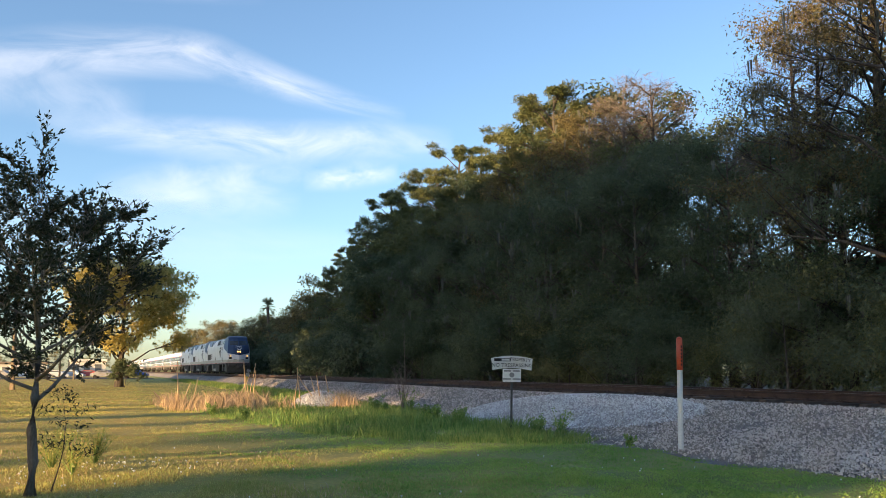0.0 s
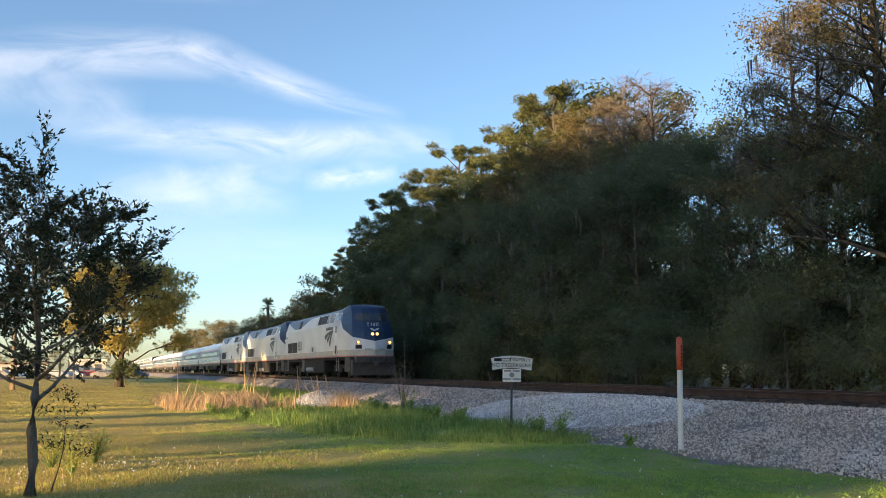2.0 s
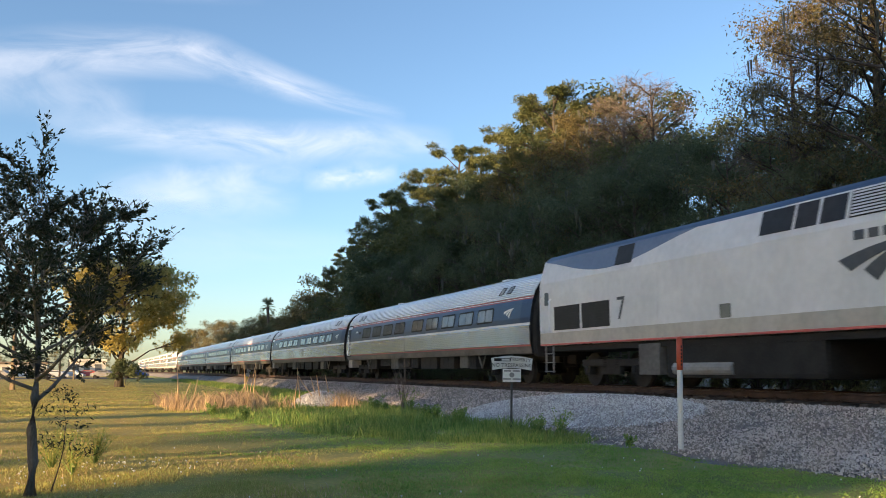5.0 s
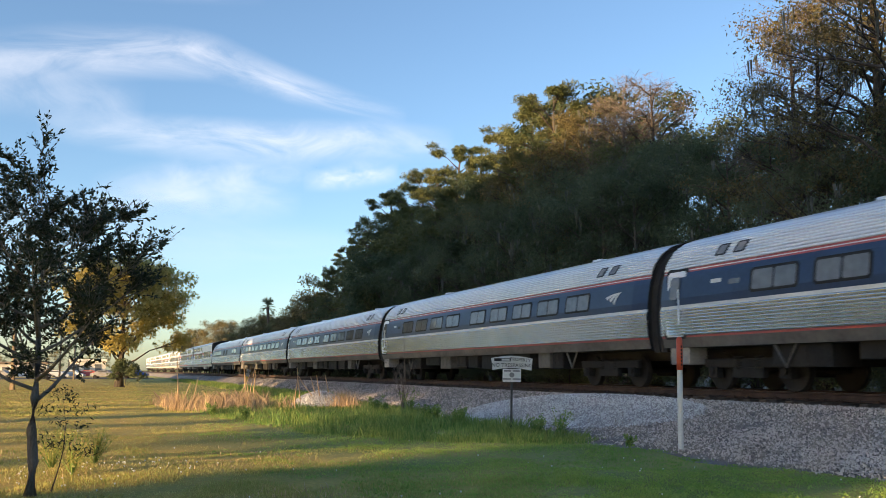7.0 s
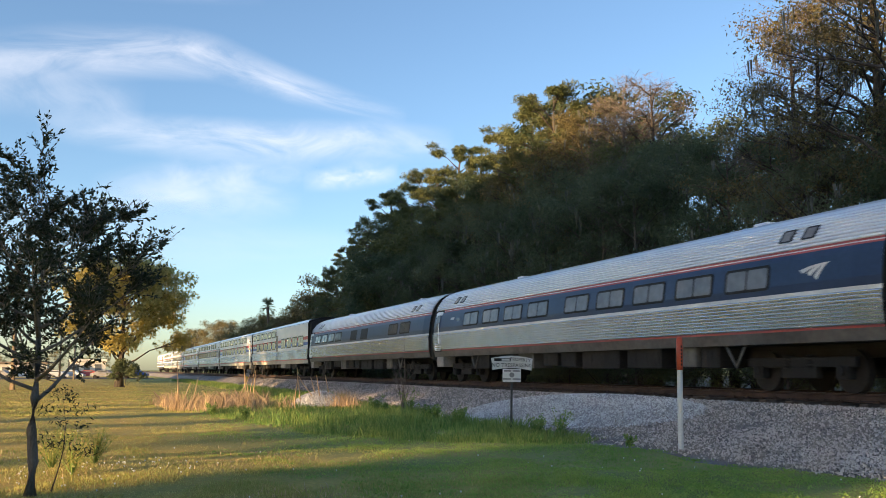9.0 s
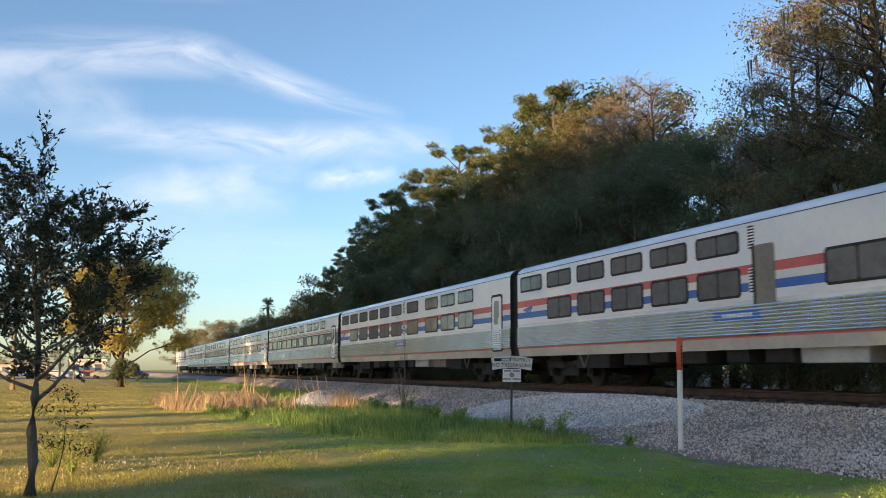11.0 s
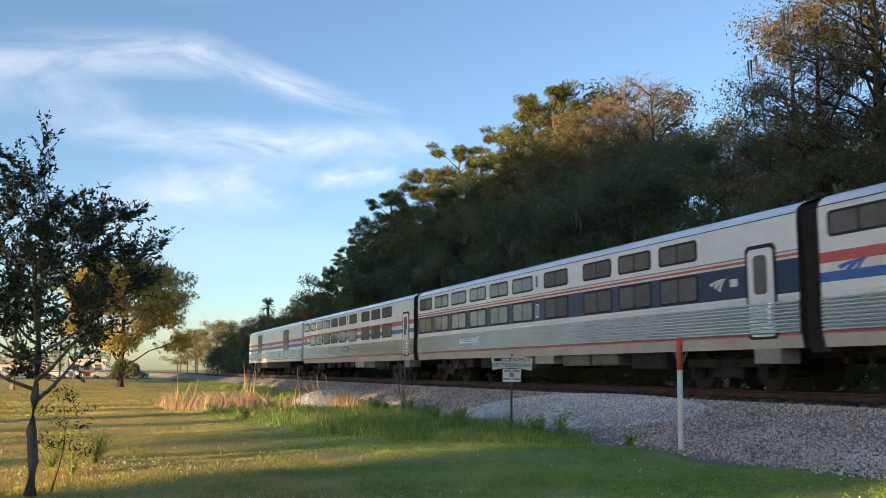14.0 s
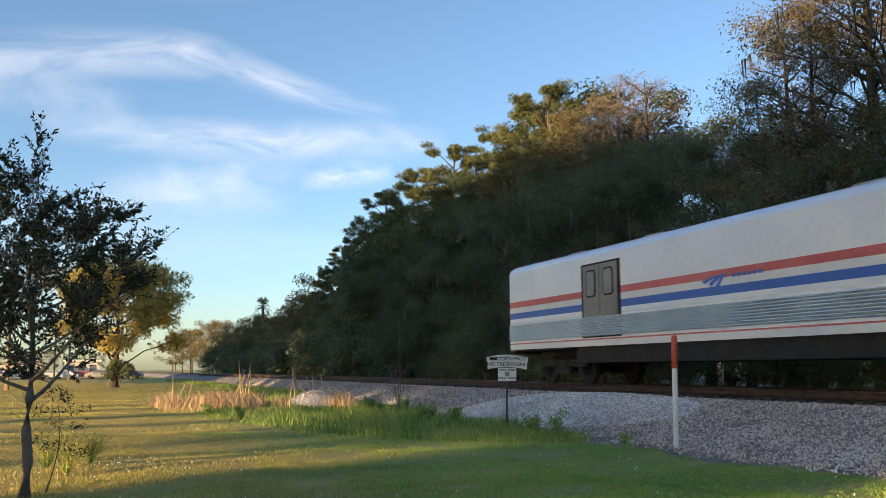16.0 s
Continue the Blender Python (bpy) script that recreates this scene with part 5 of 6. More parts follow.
def build_grass():
    rng = np.random.default_rng(81)
    pts, hts, dry, sun_hts = [], [], [], []
    while len(pts) + len(dry) < 190000:
        d = 9.5 + 60 * rng.random() ** 2.3
        az = radians(20.25 + rng.uniform(-28, 28))
        x, y = d * math.sin(az), d * math.cos(az)
        if x > TX - toe(y) + 0.1 + 0.5 * noise.noise((y * 0.25, 3.0, x * 0.1)):
            continue
        tuft = noise.noise((x * 0.9, y * 0.9, 7.0))
        if rng.random() > 0.6 + 0.6 * tuft:
            continue
        # blades in the dry list carry the painted sunlit tone, mostly west of x = 3.6
        sun_share = 0.5 + (3.6 - x) * 0.22 + 0.9 * noise.noise((x * 0.35, y * 0.3, 12.0))
        p, q = (dry, sun_hts) if rng.random() < sun_share else (pts, hts)
        p.append((x, y, ground_height(x, y) - 0.005))
        q.append((0.016 + 0.03 * rng.random()) * (1 + 0.9 * tuft))
    blades("lawn_grass", pts, hts, 0.005, "blade", rng, 1.0, "short mown green grass of the lawn")
    blades("sun_toned_grass", dry, sun_hts, 0.005, "sun_blade", rng, 1.0, "short mown olive grass with sunlit yellow in its colour")
    spots = [pts[i] for i in rng.integers(0, len(pts), 5000)]
    v, f = leaves([(x, y, z + 0.03) for x, y, z in spots], [(0.11, 0.11, 0.02)] * len(spots), 60000, 0.013, rng, 0.8, 0.7, 0.0, True)
    tagged(mesh_ob("lawn_clover", v, f, M["blade"]), "low clover leaves between the grass blades", "clover", kind="stuff")
    pts, hts = [], []
    while len(pts) < 32000:
        d = 34 + 110 * rng.random() ** 1.4
        az = radians(rng.uniform(-7, 18))
        x, y = d * math.sin(az), d * math.cos(az)
        if x > TX - toe(y) - 0.2:
            continue
        pts.append((x, y, -0.01))
        hts.append(0.025 + 0.03 * rng.random())
    blades("far_lawn_grass", pts, hts, 0.03, "sun_blade", rng, 1.0, "sunlit mown grass at the lawn's far end")
    pts, hts = [], []
    while len(pts) < 26000:
        y = 17 + 34 * rng.random() ** 1.3
        lo = interp(y, (17, 22, 30, 40, 51), (7.6, 4.6, 3.6, 2.6, 2.2))
        x = lo + (TX - toe(y) + 0.3 - lo) * rng.random()
        edge = min(1.0, (x - lo) / 1.2, (y - 16) / 5)
        n = noise.noise((x * 0.6, y * 0.4, 3.0))
        if rng.random() > 0.55 + 0.8 * n:
            continue
        pts.append((x, y, ground_height(x, y) - 0.01))
        hts.append((0.1 + 0.26 * rng.random()) * (0.5 + 0.5 * edge) * (1 + 0.8 * n) * interp(y, (20, 30, 36), (1.0, 0.8, 0.4)))
    blades("tall_grass", pts, hts, 0.009, "tall", rng, 0.7, "unmown tall green grass along the ballast")
    pts, hts = [], []
    for k in range(9000):
        y = 46 + 90 * rng.random() ** 1.3
        x = TX - 3.4 - 2.6 * rng.random() + 0.5 * noise.noise((y * 0.2, 1.0, 0.0))
        pts.append((x, y, max(0.0, bed_height(x, y)) - 0.01))
        hts.append(0.12 + 0.25 * rng.random())
    blades("verge_grass", pts, hts, 0.02, "tall", rng, 0.8, "rough green grass beside the far track bed")
    pts, hts = [], []
    for k in range(60):
        cx, cy = rng.uniform(2.4, 7.4), 40 + rng.normal(0, 2.6)
        if k > 50:
            cx, cy = rng.uniform(8.9, 10.2), rng.uniform(35, 39)
        for j in range(int(rng.uniform(40, 110))):
            pts.append((cx + rng.normal(0, 0.22), cy + rng.normal(0, 0.3), 0.0))
            hts.append(rng.uniform(0.15, 0.7))
    blades("dry_grass", pts, hts, 0.007, "straw", rng, 1.0, "clumps of pale dry straw-coloured grass")
    pts, hts = [], []
    while len(pts) < 1800:
        d = 10 + 45 * rng.random() ** 1.6
        az = radians(20.25 + rng.uniform(-28, 10))
        x, y = d * math.sin(az), d * math.cos(az)
        if x > 3.5 or noise.noise((x * 0.5, y * 0.5, 17.0)) < 0.02:
            continue
        pts.append((x, y, ground_height(x, y)))
        hts.append(rng.uniform(0.03, 0.09))
    blades("dry_blades", pts, hts, 0.005, "straw", rng, 1.2, "thin brown blades through the lawn")
    # small white flowers on the lawn
    vs, fs = [], []
    for i in range(130):
        d = 10.5 + 16 * rng.random() ** 1.2
        az = radians(20.25 + rng.uniform(-27, 26))
        x, y = d * math.sin(az), d * math.cos(az)
        if i < 70:
            x, y = -0.2 + rng.normal(0, 0.9), 15 + rng.normal(0, 1.3)
        if x > 9.2:
            continue
        z, r, k = ground_height(x, y) + rng.uniform(0.025, 0.05), rng.uniform(0.01, 0.017), len(vs)
        vs += [(x + r * math.cos(j * 1.047), y + r * math.sin(j * 1.047), z + (0.01 if j % 2 else 0)) for j in range(6)] + [(x, y, z - 0.02)]
        fs += [(k + j, k + (j + 1) % 6, k + 6) for j in range(6)] + [tuple(range(k, k + 6))]
    tagged(mesh_ob("lawn_flowers", vs, fs, M["petal"]), "tiny white flowers scattered on the lawn", "flowers", kind="stuff")


build_grass()


def weed(x, y, h, n, seed, mat="tall", leaf=0.035, label="bushy green weed at the ballast's foot"):
    pr, rng = random.Random(seed), np.random.default_rng(seed)
    root = new("weed")
    vs, fs, tips = [], [], []
    for i in range(n):
        a, r = pr.uniform(0, 6.3), h * pr.uniform(0.05, 0.5)
        e = Vector((math.cos(a) * r, math.sin(a) * r, h * pr.uniform(0.55, 1.0)))
        merge((vs, fs), tube([(0, 0, 0), tuple(e * 0.5 + Vector((0, 0, 0.05 * h))), tuple(e)], [0.007, 0.005, 0.002], 4))
        for k in range(5):
            tips.append(tuple(e * pr.uniform(0.35, 1.0)))
    mesh_ob("stem", vs, fs, M["straw" if mat == "straw" else "tall"], root, kind="stuff")
    v, f = leaves(tips, [(0.09 * h + 0.03,) * 3] * len(tips), n * 34, leaf, rng, 0.35, 0.0, 0.0)
    mesh_ob("foliage", v, f, M[mat], root)
    root.matrix_basis = pose(x, y, max(0.0, bed_height(x, y)))
    return tagged(root, label, "weed", group="weeds by the ballast")


for i, (x, y, h, n) in enumerate(((8.9, 22.9, 0.6, 14), (9.2, 23.6, 0.5, 12), (9.6, 19.6, 0.42, 12), (9.1, 18.6, 0.55, 9), (9.35, 18.1, 0.65, 9), (8.6, 24.6, 0.55, 12), (9.2, 25.6, 0.6, 14), (8.3, 27.5, 0.5, 12),
                                  (9.4, 15.4, 0.3, 6), (8.8, 30.5, 0.7, 12), (9.7, 29.5, 0.9, 12), (3.4, 30.0, 0.5, 16), (4.2, 28.4, 0.45, 14), (-0.6, 15.4, 0.55, 14), (-0.3, 14.6, 0.5, 14), (0.0, 15.8, 0.5, 12))):
    if x < 1:
        weed(x, y, h + 0.15, n + 8, 100 + i, "sun_blade", 0.022, "tall thin yellow-green weed in the lawn")
    else:
        weed(x, y, h, n, 100 + i)


def stalk(x, y, pts, label="bare dry weed stalk among the grass", r=0.03):
    vs, fs = tube([(p[0], p[1] * 0.3, p[2]) for p in pts], [r * (1 - 0.6 * i / len(pts)) for i in range(len(pts))], 6)
    ob = mesh_ob("dry_stalk", vs, fs, M["straw"])
    ob.matrix_basis = pose(x, y, -0.02)
    return tagged(ob, label, "weed stalk", group="dry stalks")


rs = random.Random(91)
for x, y, h, dx in ((5.95, 40.5, 1.9, -0.12), (6.1, 40.6, 1.8, 0.25), (6.2, 41, 1.7, -0.3), (6.3, 40.8, 1.5, 0.1), (5.75, 41.5, 1.3, 0.5), (7.15, 36, 1.3, 0.12), (7.9, 38.5, 1.6, -0.16),
                    (8.5, 38.2, 1.25, -0.75), (8.6, 38.4, 1.2, -0.3), (8.65, 38.0, 1.3, -0.2), (9.2, 38.6, 1.3, -0.25), (3.25, 41.5, 1.9, -0.08), (3.9, 42, 1.2, 0.2), (3.3, 40.0, 1.0, 0.3)):
    stalk(x, y, [(0, 0, 0), (dx * 0.3, rs.uniform(-0.2, 0.2), h * 0.4), (dx * 0.8, rs.uniform(-0.2, 0.2), h * 0.8), (dx, 0, h)])


def sapling():
    root = new("bare_sapling")
    pr = random.Random(95)
    vs, fs, tips = [], [], []
    for i in range(9):
        a, h = pr.uniform(0, 6.3), pr.uniform(1.3, 2.0) if i else 3.3
        r = h * pr.uniform(0.1, 0.3) if i else 0.1
        e = Vector((math.cos(a) * r, math.sin(a) * r, h))
        merge((vs, fs), tube([(0, 0, 0), tuple(e * 0.5 + Vector((0.05, 0, 0))), tuple(e)], [0.012, 0.009, 0.003], 5))
        for k in range(7):
            b = pr.uniform(0, 6.3)
            s = e * pr.uniform(0.35, 0.95)
            t = s + Vector((math.cos(b) * 0.25, math.sin(b) * 0.25, 0.25))
            merge((vs, fs), tube([tuple(s), tuple(t)], [0.005, 0.002], 4))
            tips.append(tuple(t))
    mesh_ob("stem", vs, fs, M["twig"], root, kind="stuff")
    v, f = leaves(tips, [(0.12,) * 3] * len(tips), 260, 0.025, np.random.default_rng(95), 0.4, 0, 0)
    mesh_ob("foliage", v, f, M["twig"], root)
    root.matrix_basis = pose(10.0, 31.2, 0.0)
    tagged(root, "thin leafless sapling with fine brown twigs", "sapling")


sapling()

# ---------------------------------------------------------------- signs and markers


def sign():
    root = new("warning_sign")
    part("post", boxes((-0.025, 0.025, 0.0, 0.03, -0.05, 1.86), bevel=0.004), M["galv"], root, "dark steel channel post")
    # arched plate: an outline of two wings that droop from the middle
    n = 12
    top = [(-0.5 + i / n, 0.0) for i in range(n + 1)]
    out_t = [(x, 0.12 + 0.07 * math.cos(x * 3.0) ** 1.0 - 0.05) for x, _ in top]
    out_b = [(x * 0.94, -0.21 + 0.06 * math.cos(x * 3.0)) for x, _ in top]
    vs = []
    for yy in (-0.006, -0.002):
        for x, z in out_t + out_b[::-1]:
            vs.append((x, yy - 0.05 * abs(x) * 0.6, z))
    k = 2 * (n + 1)
    fs = [(i, i + 1, k - 2 - i, k - 1 - i) for i in range(n)] + [(k + k - 1 - i, k + k - 2 - i, k + i + 1, k + i) for i in range(n)]
    fs += [(i, i + k, (i + 1) % k + k, (i + 1) % k) for i in range(k)]
    plate = mesh_ob("plate", [(x, y, z + 1.68) for x, y, z in vs], fs, M["sign_white"], root, "arched white enamel plate")
    stand = Matrix(((1, 0, 0, 0), (0, 0, -1, 0), (0, 1, 0, 0), (0, 0, 0, 1)))
    letters("wording", "NO TRESPASSING", 0.125, M["black"], plate, Matrix.Translation((0, -0.034, 1.59)) @ stand)
    letters("wording", "PROPERTY", 0.105, M["black"], plate, Matrix.Translation((0.2, -0.034, 1.725)) @ pose(0, 0, 0, 0, 4, 0) @ stand)
    part("emblem_bar", boxes((-0.43, -0.03, -0.036, -0.03, 1.685, 1.755)), M["black"], plate)
    part("emblem_bar", boxes((-0.25, -0.06, -0.04, -0.035, 1.7, 1.742)), M["sign_white"], plate)
    low = part("notice", boxes((-0.22, 0.22, -0.012, -0.002, 1.2, 1.51), bevel=0.004), M["sign_white"], root, "small white notice plate")
    for z, w in ((1.46, 0.17), (1.27, 0.19)):
        for s in (-1, 1):
            part("text_bar", boxes((min(0, s * w) + s * 0.02, max(0, s * w) + s * 0.02, -0.016, -0.012, z - 0.018, z + 0.018)), M["grey"], low)
    bm = bmesh.new()
    cyl(bm, (0, -0.016, 1.365), "y", 0.06, 0.006, 18)
    part("symbol", bm, M["grey"], low)
    root.matrix_basis = pose(9.2, 20.3, 0.0, 0, 0, -14) @ pose(0, 0, 0, 0, 1.0, 0)
    tagged(root, "white arched no-trespassing sign on a thin steel post", "warning sign")


sign()


def marker_post():
    root = new("utility_marker")
    bm = bmesh.new()
    cyl(bm, (0, 0, 0.72), "z", 0.05, 1.54, 16)
    part("tube", bm, M["post_white"], root, "white plastic tube", smooth=False)
    bm = bmesh.new()
    cyl(bm, (0, 0, 1.76), "z", 0.056, 0.56, 16)
    bmesh.ops.create_uvsphere(bm, u_segments=16, v_segments=8, radius=0.056, matrix=Matrix.Translation((0, 0, 2.03)))
    cap = part("cap", bm, M["orange"], root, "orange plastic cap", smooth=True)
    for k in range(6):
        part("text_bar", boxes((-0.012, 0.014, -0.059, -0.052, 1.56 + k * 0.065, 1.6 + k * 0.065)), M["black"], cap)
    root.matrix_basis = pose(9.88, 14.45, 0.0, 0, 1.3, 0)
    tagged(root, "white utility marker post with an orange cap", "marker post")


marker_post()


def yellow_marker():
    root = new("yellow_marker")
    part("stake", boxes((-0.05, 0.05, -0.02, 0.02, 0, 1.1), bevel=0.01), M["yellow"], root)
    part("head", boxes((-0.12, 0.12, -0.06, 0.06, 1.05, 1.3), (-0.14, 0.14, -0.07, 0.07, 1.38, 1.55), (-0.05, 0.05, -0.03, 0.03, 1.3, 1.4), bevel=0.03), M["grey"], root, "grey marker head")
    root.matrix_basis = pose(9.8, 68, 0.0, 0, 14, 0)
    tagged(root, "leaning yellow trackside marker stake", "marker post")


yellow_marker()

# ---------------------------------------------------------------- far side of the lawn


def pole(x, y, h, r):
    root = new("utility_pole")
    vs, fs = tube([(0, 0, 0), (0, 0, h * 0.5), (0.03, 0, h)], [r, r * 0.85, r * 0.65], 12)
    mesh_ob("shaft", vs, fs, M["timber"], root, smooth=True)
    part("crossarm", boxes((-1.1, 1.1, -0.07, 0.07, h - 0.9, h - 0.75), bevel=0.01), M["timber"], root)
    for k in (-1.0, -0.4, 0.4, 1.0):
        bm = bmesh.new()
        cyl(bm, (k, 0, h - 0.66), "z", 0.05, 0.18, 8)
        part("insulator", bm, M["grey"], root)
    root.matrix_basis = pose(x, y, 0)
    tagged(root, "sunlit timber utility pole beyond the lawn", "utility pole", group="utility poles")


pole(-6.1, 78, 11, 0.2)
pole(-5.4, 150, 9, 0.17)
pole(-3.6, 158, 8.5, 0.15)


def far_building(x, y, w, d, h, wall, trim, label):
    root = new("shop_building")
    part("wall", boxes((-w / 2, w / 2, 0, d, 0, h), bevel=0.05), M[wall], root)
    part("roof", boxes((-w / 2 - 0.4, w / 2 + 0.4, -0.4, d + 0.4, h, h + 0.7), bevel=0.06), M[trim], root)
    n = int(w / 3)
    for i in range(n):
        a = -w / 2 + 0.6 + i * (w - 0.6) / n
        win = part("window", boxes((a, a + w / n * 0.6, -0.06, 0.02, 0.8, h - 0.7)), M["stucco"], root)
        part("pane", boxes((a + 0.1, a + w / n * 0.6 - 0.1, -0.08, -0.05, 0.9, h - 0.8)), M["glass"], win)
    root.matrix_basis = pose(x, y, 0)
    tagged(root, label, "building")


far_building(-29, 292, 30, 12, 3.2, "stucco", "timber", "low sunlit shop with a brown roof edge")
far_building(-3, 300, 10, 12, 4.0, "stucco", "stucco", "low pale shop behind the parked cars")
far_building(-62, 305, 20, 10, 3.6, "stucco", "timber", "low cream shop with a brown roof edge")
road = part("road", boxes((-120, 9, 168, 200, -0.05, 0.03)), M["asphalt"], None)
tagged(road, "grey asphalt car park beyond the lawn", "car park", kind="structure")


def parked_car(x, y, mat, turn, label):
    root = new("parked_car")
    bm = bmesh.new()
    prof = [(-2.2, 0.35), (-2.25, 0.75), (-1.4, 0.95), (-0.7, 1.42), (0.9, 1.45), (1.6, 1.0), (2.2, 0.9), (2.25, 0.4)]
    rows = []
    for xx, k in ((-0.88, 1.0), (0.88, 1.0)):
        rows.append([bm.verts.new((xx * (0.8 if z > 1.1 else 1.0), yy, z)) for yy, z in prof])
    n = len(prof)
    for i in range(n):
        bm.faces.new((rows[0][i], rows[0][(i + 1) % n], rows[1][(i + 1) % n], rows[1][i]))
    bm.faces.new(rows[0][::-1])
    bm.faces.new(rows[1])
    bmesh.ops.recalc_face_normals(bm, faces=bm.faces)
    part("body", bm, M[mat], root)
    for sx in (-1, 1):
        part("window", boxes((sx * 0.8 - 0.02, sx * 0.8 + 0.02, -0.6, 0.85, 1.0, 1.36)), M["glass"], root)
        for yy in (-1.35, 1.35):
            bm = bmesh.new()
            cyl(bm, (sx * 0.82, yy, 0.32), "x", 0.32, 0.2, 16)
            part("wheel", bm, M["black"], root)
    root.matrix_basis = pose(x, y, 0.03, 0, 0, turn)
    tagged(root, label, "car", group="cars in the car park")


for i, (x, mat) in enumerate(((-15.5, "grey"), (-12.6, "white"), (-9.6, "grey"), (-7.0, "white"), (-4.4, "white"), (-1.6, "red"), (1.0, "grey"), (3.6, "black"), (6.2, "mid_blue"), (-18.5, "grey"))):
    parked_car(x, 174 + (i % 3), mat, 90 if i % 2 else 75, {"red": "dark red", "white": "white", "grey": "grey", "black": "black", "mid_blue": "blue"}[mat] + " car parked beyond the lawn")
far_rng = random.Random(97)
for i in range(12):
    c = copy_thing(PROTO[(0, 2, 11)[i % 3]], pose(-60 + i * 5.6 + far_rng.uniform(-1, 1), 345 + far_rng.uniform(-8, 8), 0, 0, 0, far_rng.uniform(0, 360)))
    k = far_rng.uniform(0.5, 0.75)
    c.scale = (k, k, k)
    tagged(c, "far tree behind the shops", group="far trees")

# ---------------------------------------------------------------- clouds
def cloud_material(name, alpha, stretch, seed):
    m = bpy.data.materials.new(name)
    m.use_nodes = True
    nt = m.node_tree
    nt.nodes.clear()
    uv = nt.nodes.new("ShaderNodeUVMap")
    uv.uv_map = "sheet"
    sep = nt.nodes.new("ShaderNodeSeparateXYZ")
    nt.links.new(uv.outputs[0], sep.inputs[0])

    def hump(sock, p):
        a = nt.nodes.new("ShaderNodeMath")
        a.operation = 'MULTIPLY'
        nt.links.new(sock, a.inputs[0])
        a.inputs[1].default_value = math.pi
        b = nt.nodes.new("ShaderNodeMath")
        b.operation = 'SINE'
        nt.links.new(a.outputs[0], b.inputs[0])
        c = nt.nodes.new("ShaderNodeMath")
        c.operation = 'POWER'
        c.use_clamp = True
        nt.links.new(b.outputs[0], c.inputs[0])
        c.inputs[1].default_value = p
        return c.outputs[0]
    mp = nt.nodes.new("ShaderNodeMapping")
    mp.inputs["Scale"].default_value, mp.inputs["Location"].default_value = stretch, (seed, seed * 2, 0)
    nt.links.new(uv.outputs[0], mp.inputs[0])
    nz = nt.nodes.new("ShaderNodeTexNoise")
    nz.inputs["Scale"].default_value, nz.inputs["Detail"].default_value, nz.inputs["Roughness"].default_value = 1.0, 7, 0.6
    nz.inputs["Distortion"].default_value = 0.6
    nt.links.new(mp.outputs[0], nz.inputs["Vector"])
    rg = nt.nodes.new("ShaderNodeMapRange")
    rg.inputs[1].default_value, rg.inputs[2].default_value = 0.25, 0.75
    nt.links.new(nz.outputs[0], rg.inputs[0])
    out = rg.outputs[0]
    for s in (hump(sep.outputs[0], 0.7), hump(sep.outputs[1], 1.6)):
        k = nt.nodes.new("ShaderNodeMath")
        k.operation = 'MULTIPLY'
        nt.links.new(out, k.inputs[0])
        nt.links.new(s, k.inputs[1])
        out = k.outputs[0]
    k = nt.nodes.new("ShaderNodeMath")
    k.operation = 'MULTIPLY'
    k.use_clamp = True
    nt.links.new(out, k.inputs[0])
    k.inputs[1].default_value = alpha
    em = nt.nodes.new("ShaderNodeEmission")
    em.inputs[0].default_value, em.inputs[1].default_value = (0.93, 0.94, 1.0, 1), 0.62
    tr = nt.nodes.new("ShaderNodeBsdfTransparent")
    mx = nt.nodes.new("ShaderNodeMixShader")
    nt.links.new(k.outputs[0], mx.inputs[0])
    nt.links.new(tr.outputs[0], mx.inputs[1])
    nt.links.new(em.outputs[0], mx.inputs[2])
    o = nt.nodes.new("ShaderNodeOutputMaterial")
    nt.links.new(mx.outputs[0], o.inputs[0])
    return m


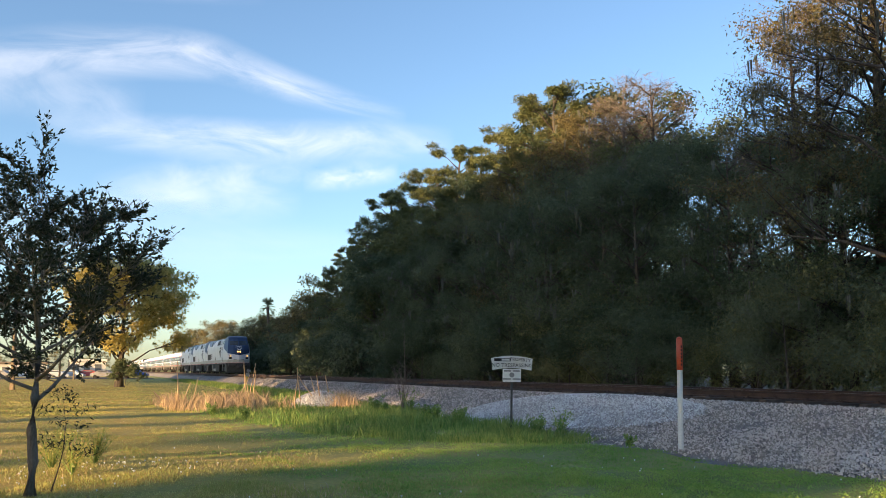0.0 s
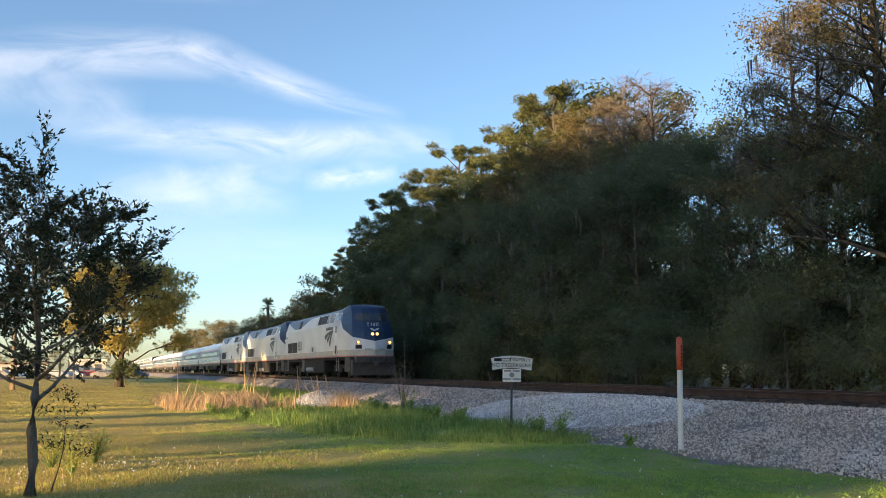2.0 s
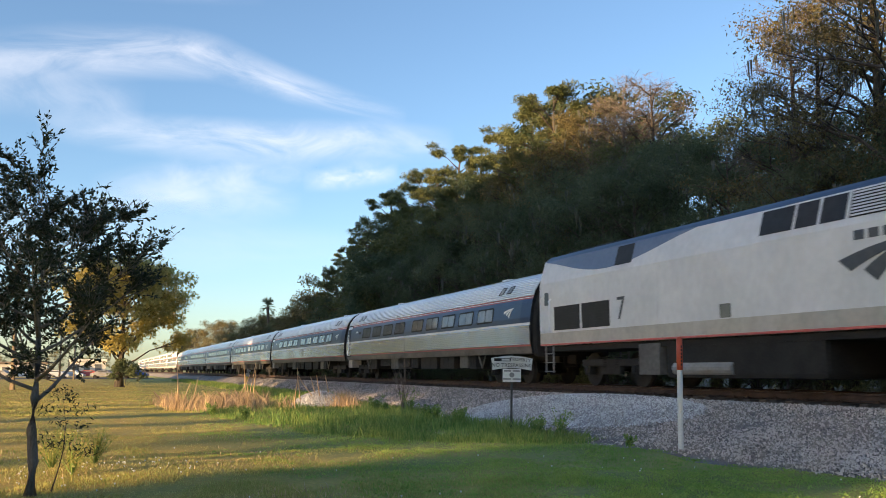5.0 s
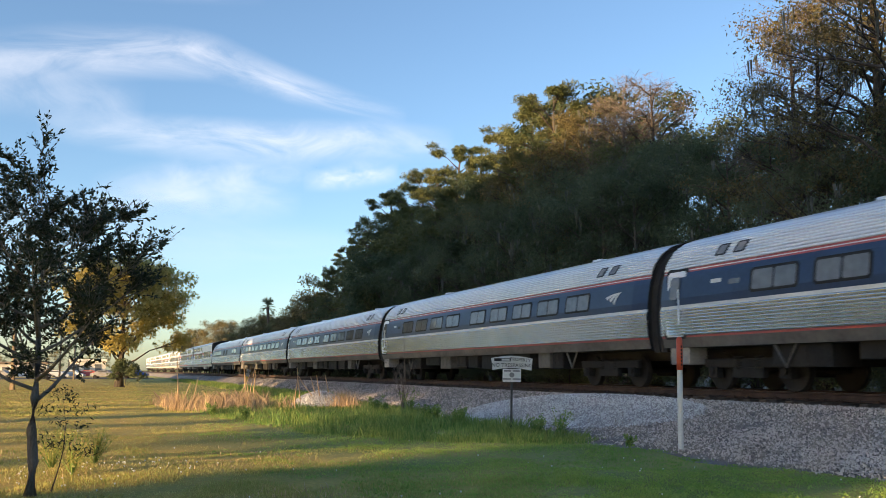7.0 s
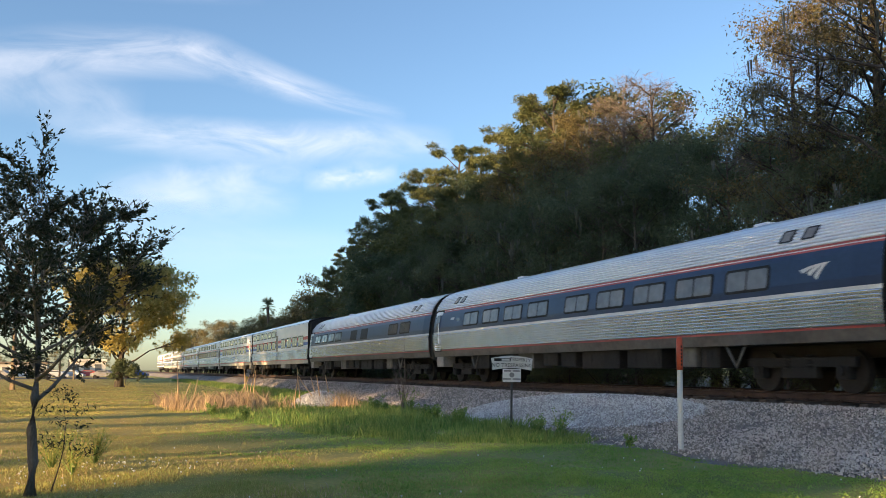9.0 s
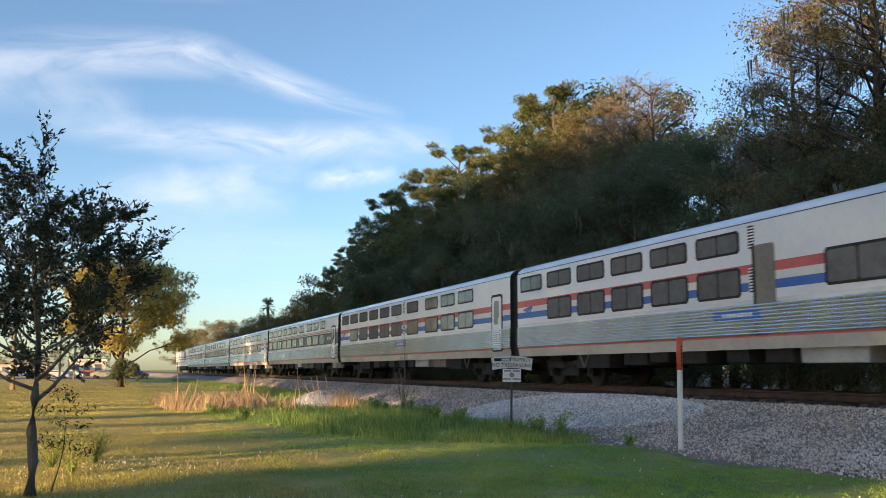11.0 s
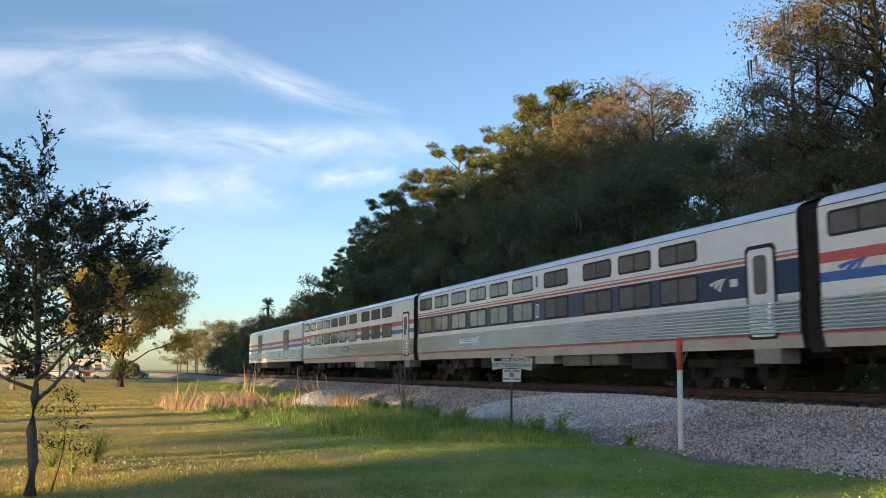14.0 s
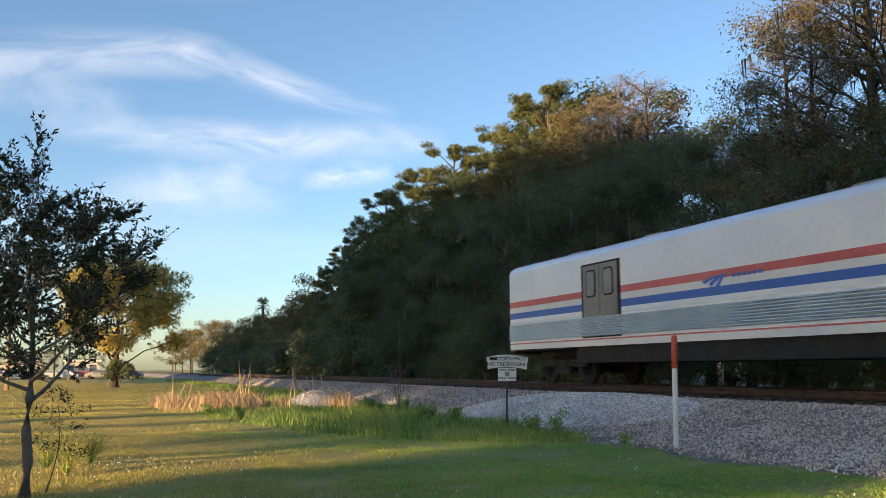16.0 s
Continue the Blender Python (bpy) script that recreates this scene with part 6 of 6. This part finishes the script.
def cloud(path, alpha, stretch, seed):
    """A thin cirrus sheet 2.6 km off. Path: bearing and elevation in degrees and half height in degrees."""
    n = 24
    az = [float(np.interp(i / n, np.linspace(0, 1, len(path)), [p[0] for p in path])) for i in range(n + 1)]
    el = [float(np.interp(i / n, np.linspace(0, 1, len(path)), [p[1] for p in path])) for i in range(n + 1)]
    hw = [float(np.interp(i / n, np.linspace(0, 1, len(path)), [p[2] for p in path])) for i in range(n + 1)]
    vs, uvs = [], []
    for i in range(n + 1):
        for j in range(5):
            e, a = radians(el[i] + hw[i] * (j / 2 - 1)), radians(az[i])
            vs.append((2600 * math.sin(a) * math.cos(e), 2600 * math.cos(a) * math.cos(e), 2600 * math.sin(e)))
            uvs.append((i / n, j / 4))
    fs = [(5 * i + j, 5 * i + j + 1, 5 * i + 6 + j, 5 * i + 5 + j) for i in range(n) for j in range(4)]
    ob = mesh_ob("cloud", vs, fs, cloud_material("cirrus", alpha, stretch, seed), smooth=True)
    layer = ob.data.uv_layers.new(name="sheet")
    for loop in ob.data.loops:
        layer.data[loop.index].uv = uvs[loop.vertex_index]
    tagged(ob, "thin white streak of cirrus cloud in the evening sky", "cloud", kind="structure")


# bearing, elevation, half height
cloud([(-16, 17.2, 1.6), (-7, 17.0, 1.9), (-3, 18.0, 1.9), (2.5, 18.6, 1.8), (6.0, 18.6, 1.6), (10, 17.4, 1.3), (14, 16.4, 1.0), (18, 15.6, 0.7)], 0.58, (5, 2.2, 1), 1.0)
cloud([(-12, 16.2, 2.2), (-4, 15.9, 2.2), (2, 15.2, 1.8)], 0.32, (3, 2, 1), 3.0)
cloud([(-4, 14.0, 1.2), (3, 13.8, 1.5), (10, 13.8, 1.6), (16, 14.0, 1.6), (21, 13.9, 1.2)], 0.64, (5, 1.6, 1), 5.0)
cloud([(-1, 10.2, 1.3), (4, 11.1, 1.9), (8, 11.6, 1.7), (12.5, 12.2, 0.9)], 0.40, (4, 2.0, 1), 7.0)
cloud([(-1, 9.8, 1.5), (5, 10.2, 2.0), (11.5, 10.1, 1.2)], 0.34, (3, 2.0, 1), 9.0)
cloud([(11.5, 11.4, 0.7), (14.5, 11.9, 1.1), (17.5, 12.2, 0.8)], 0.62, (3, 1.6, 1), 11.0)
cloud([(-10, 22.5, 1.4), (0, 22.6, 1.5), (9, 22.6, 1.0)], 0.29, (4, 2.0, 1), 13.0)
cloud([(-30, 8, 3), (-10, 8.5, 3.5), (6, 7.6, 2.4), (18, 7.2, 1.2)], 0.18, (4, 2.0, 1), 15.0)


# ---------------------------------------------------------------- the train runs past
def motions():
    off = 0.0
    for car, length in zip(TRAIN, LENGTHS):
        walk(car, [(k * 0.5, pose(TX, train_pos(k * 0.5) + off, ZR)) for k in range(33)])
        off += length


motions()
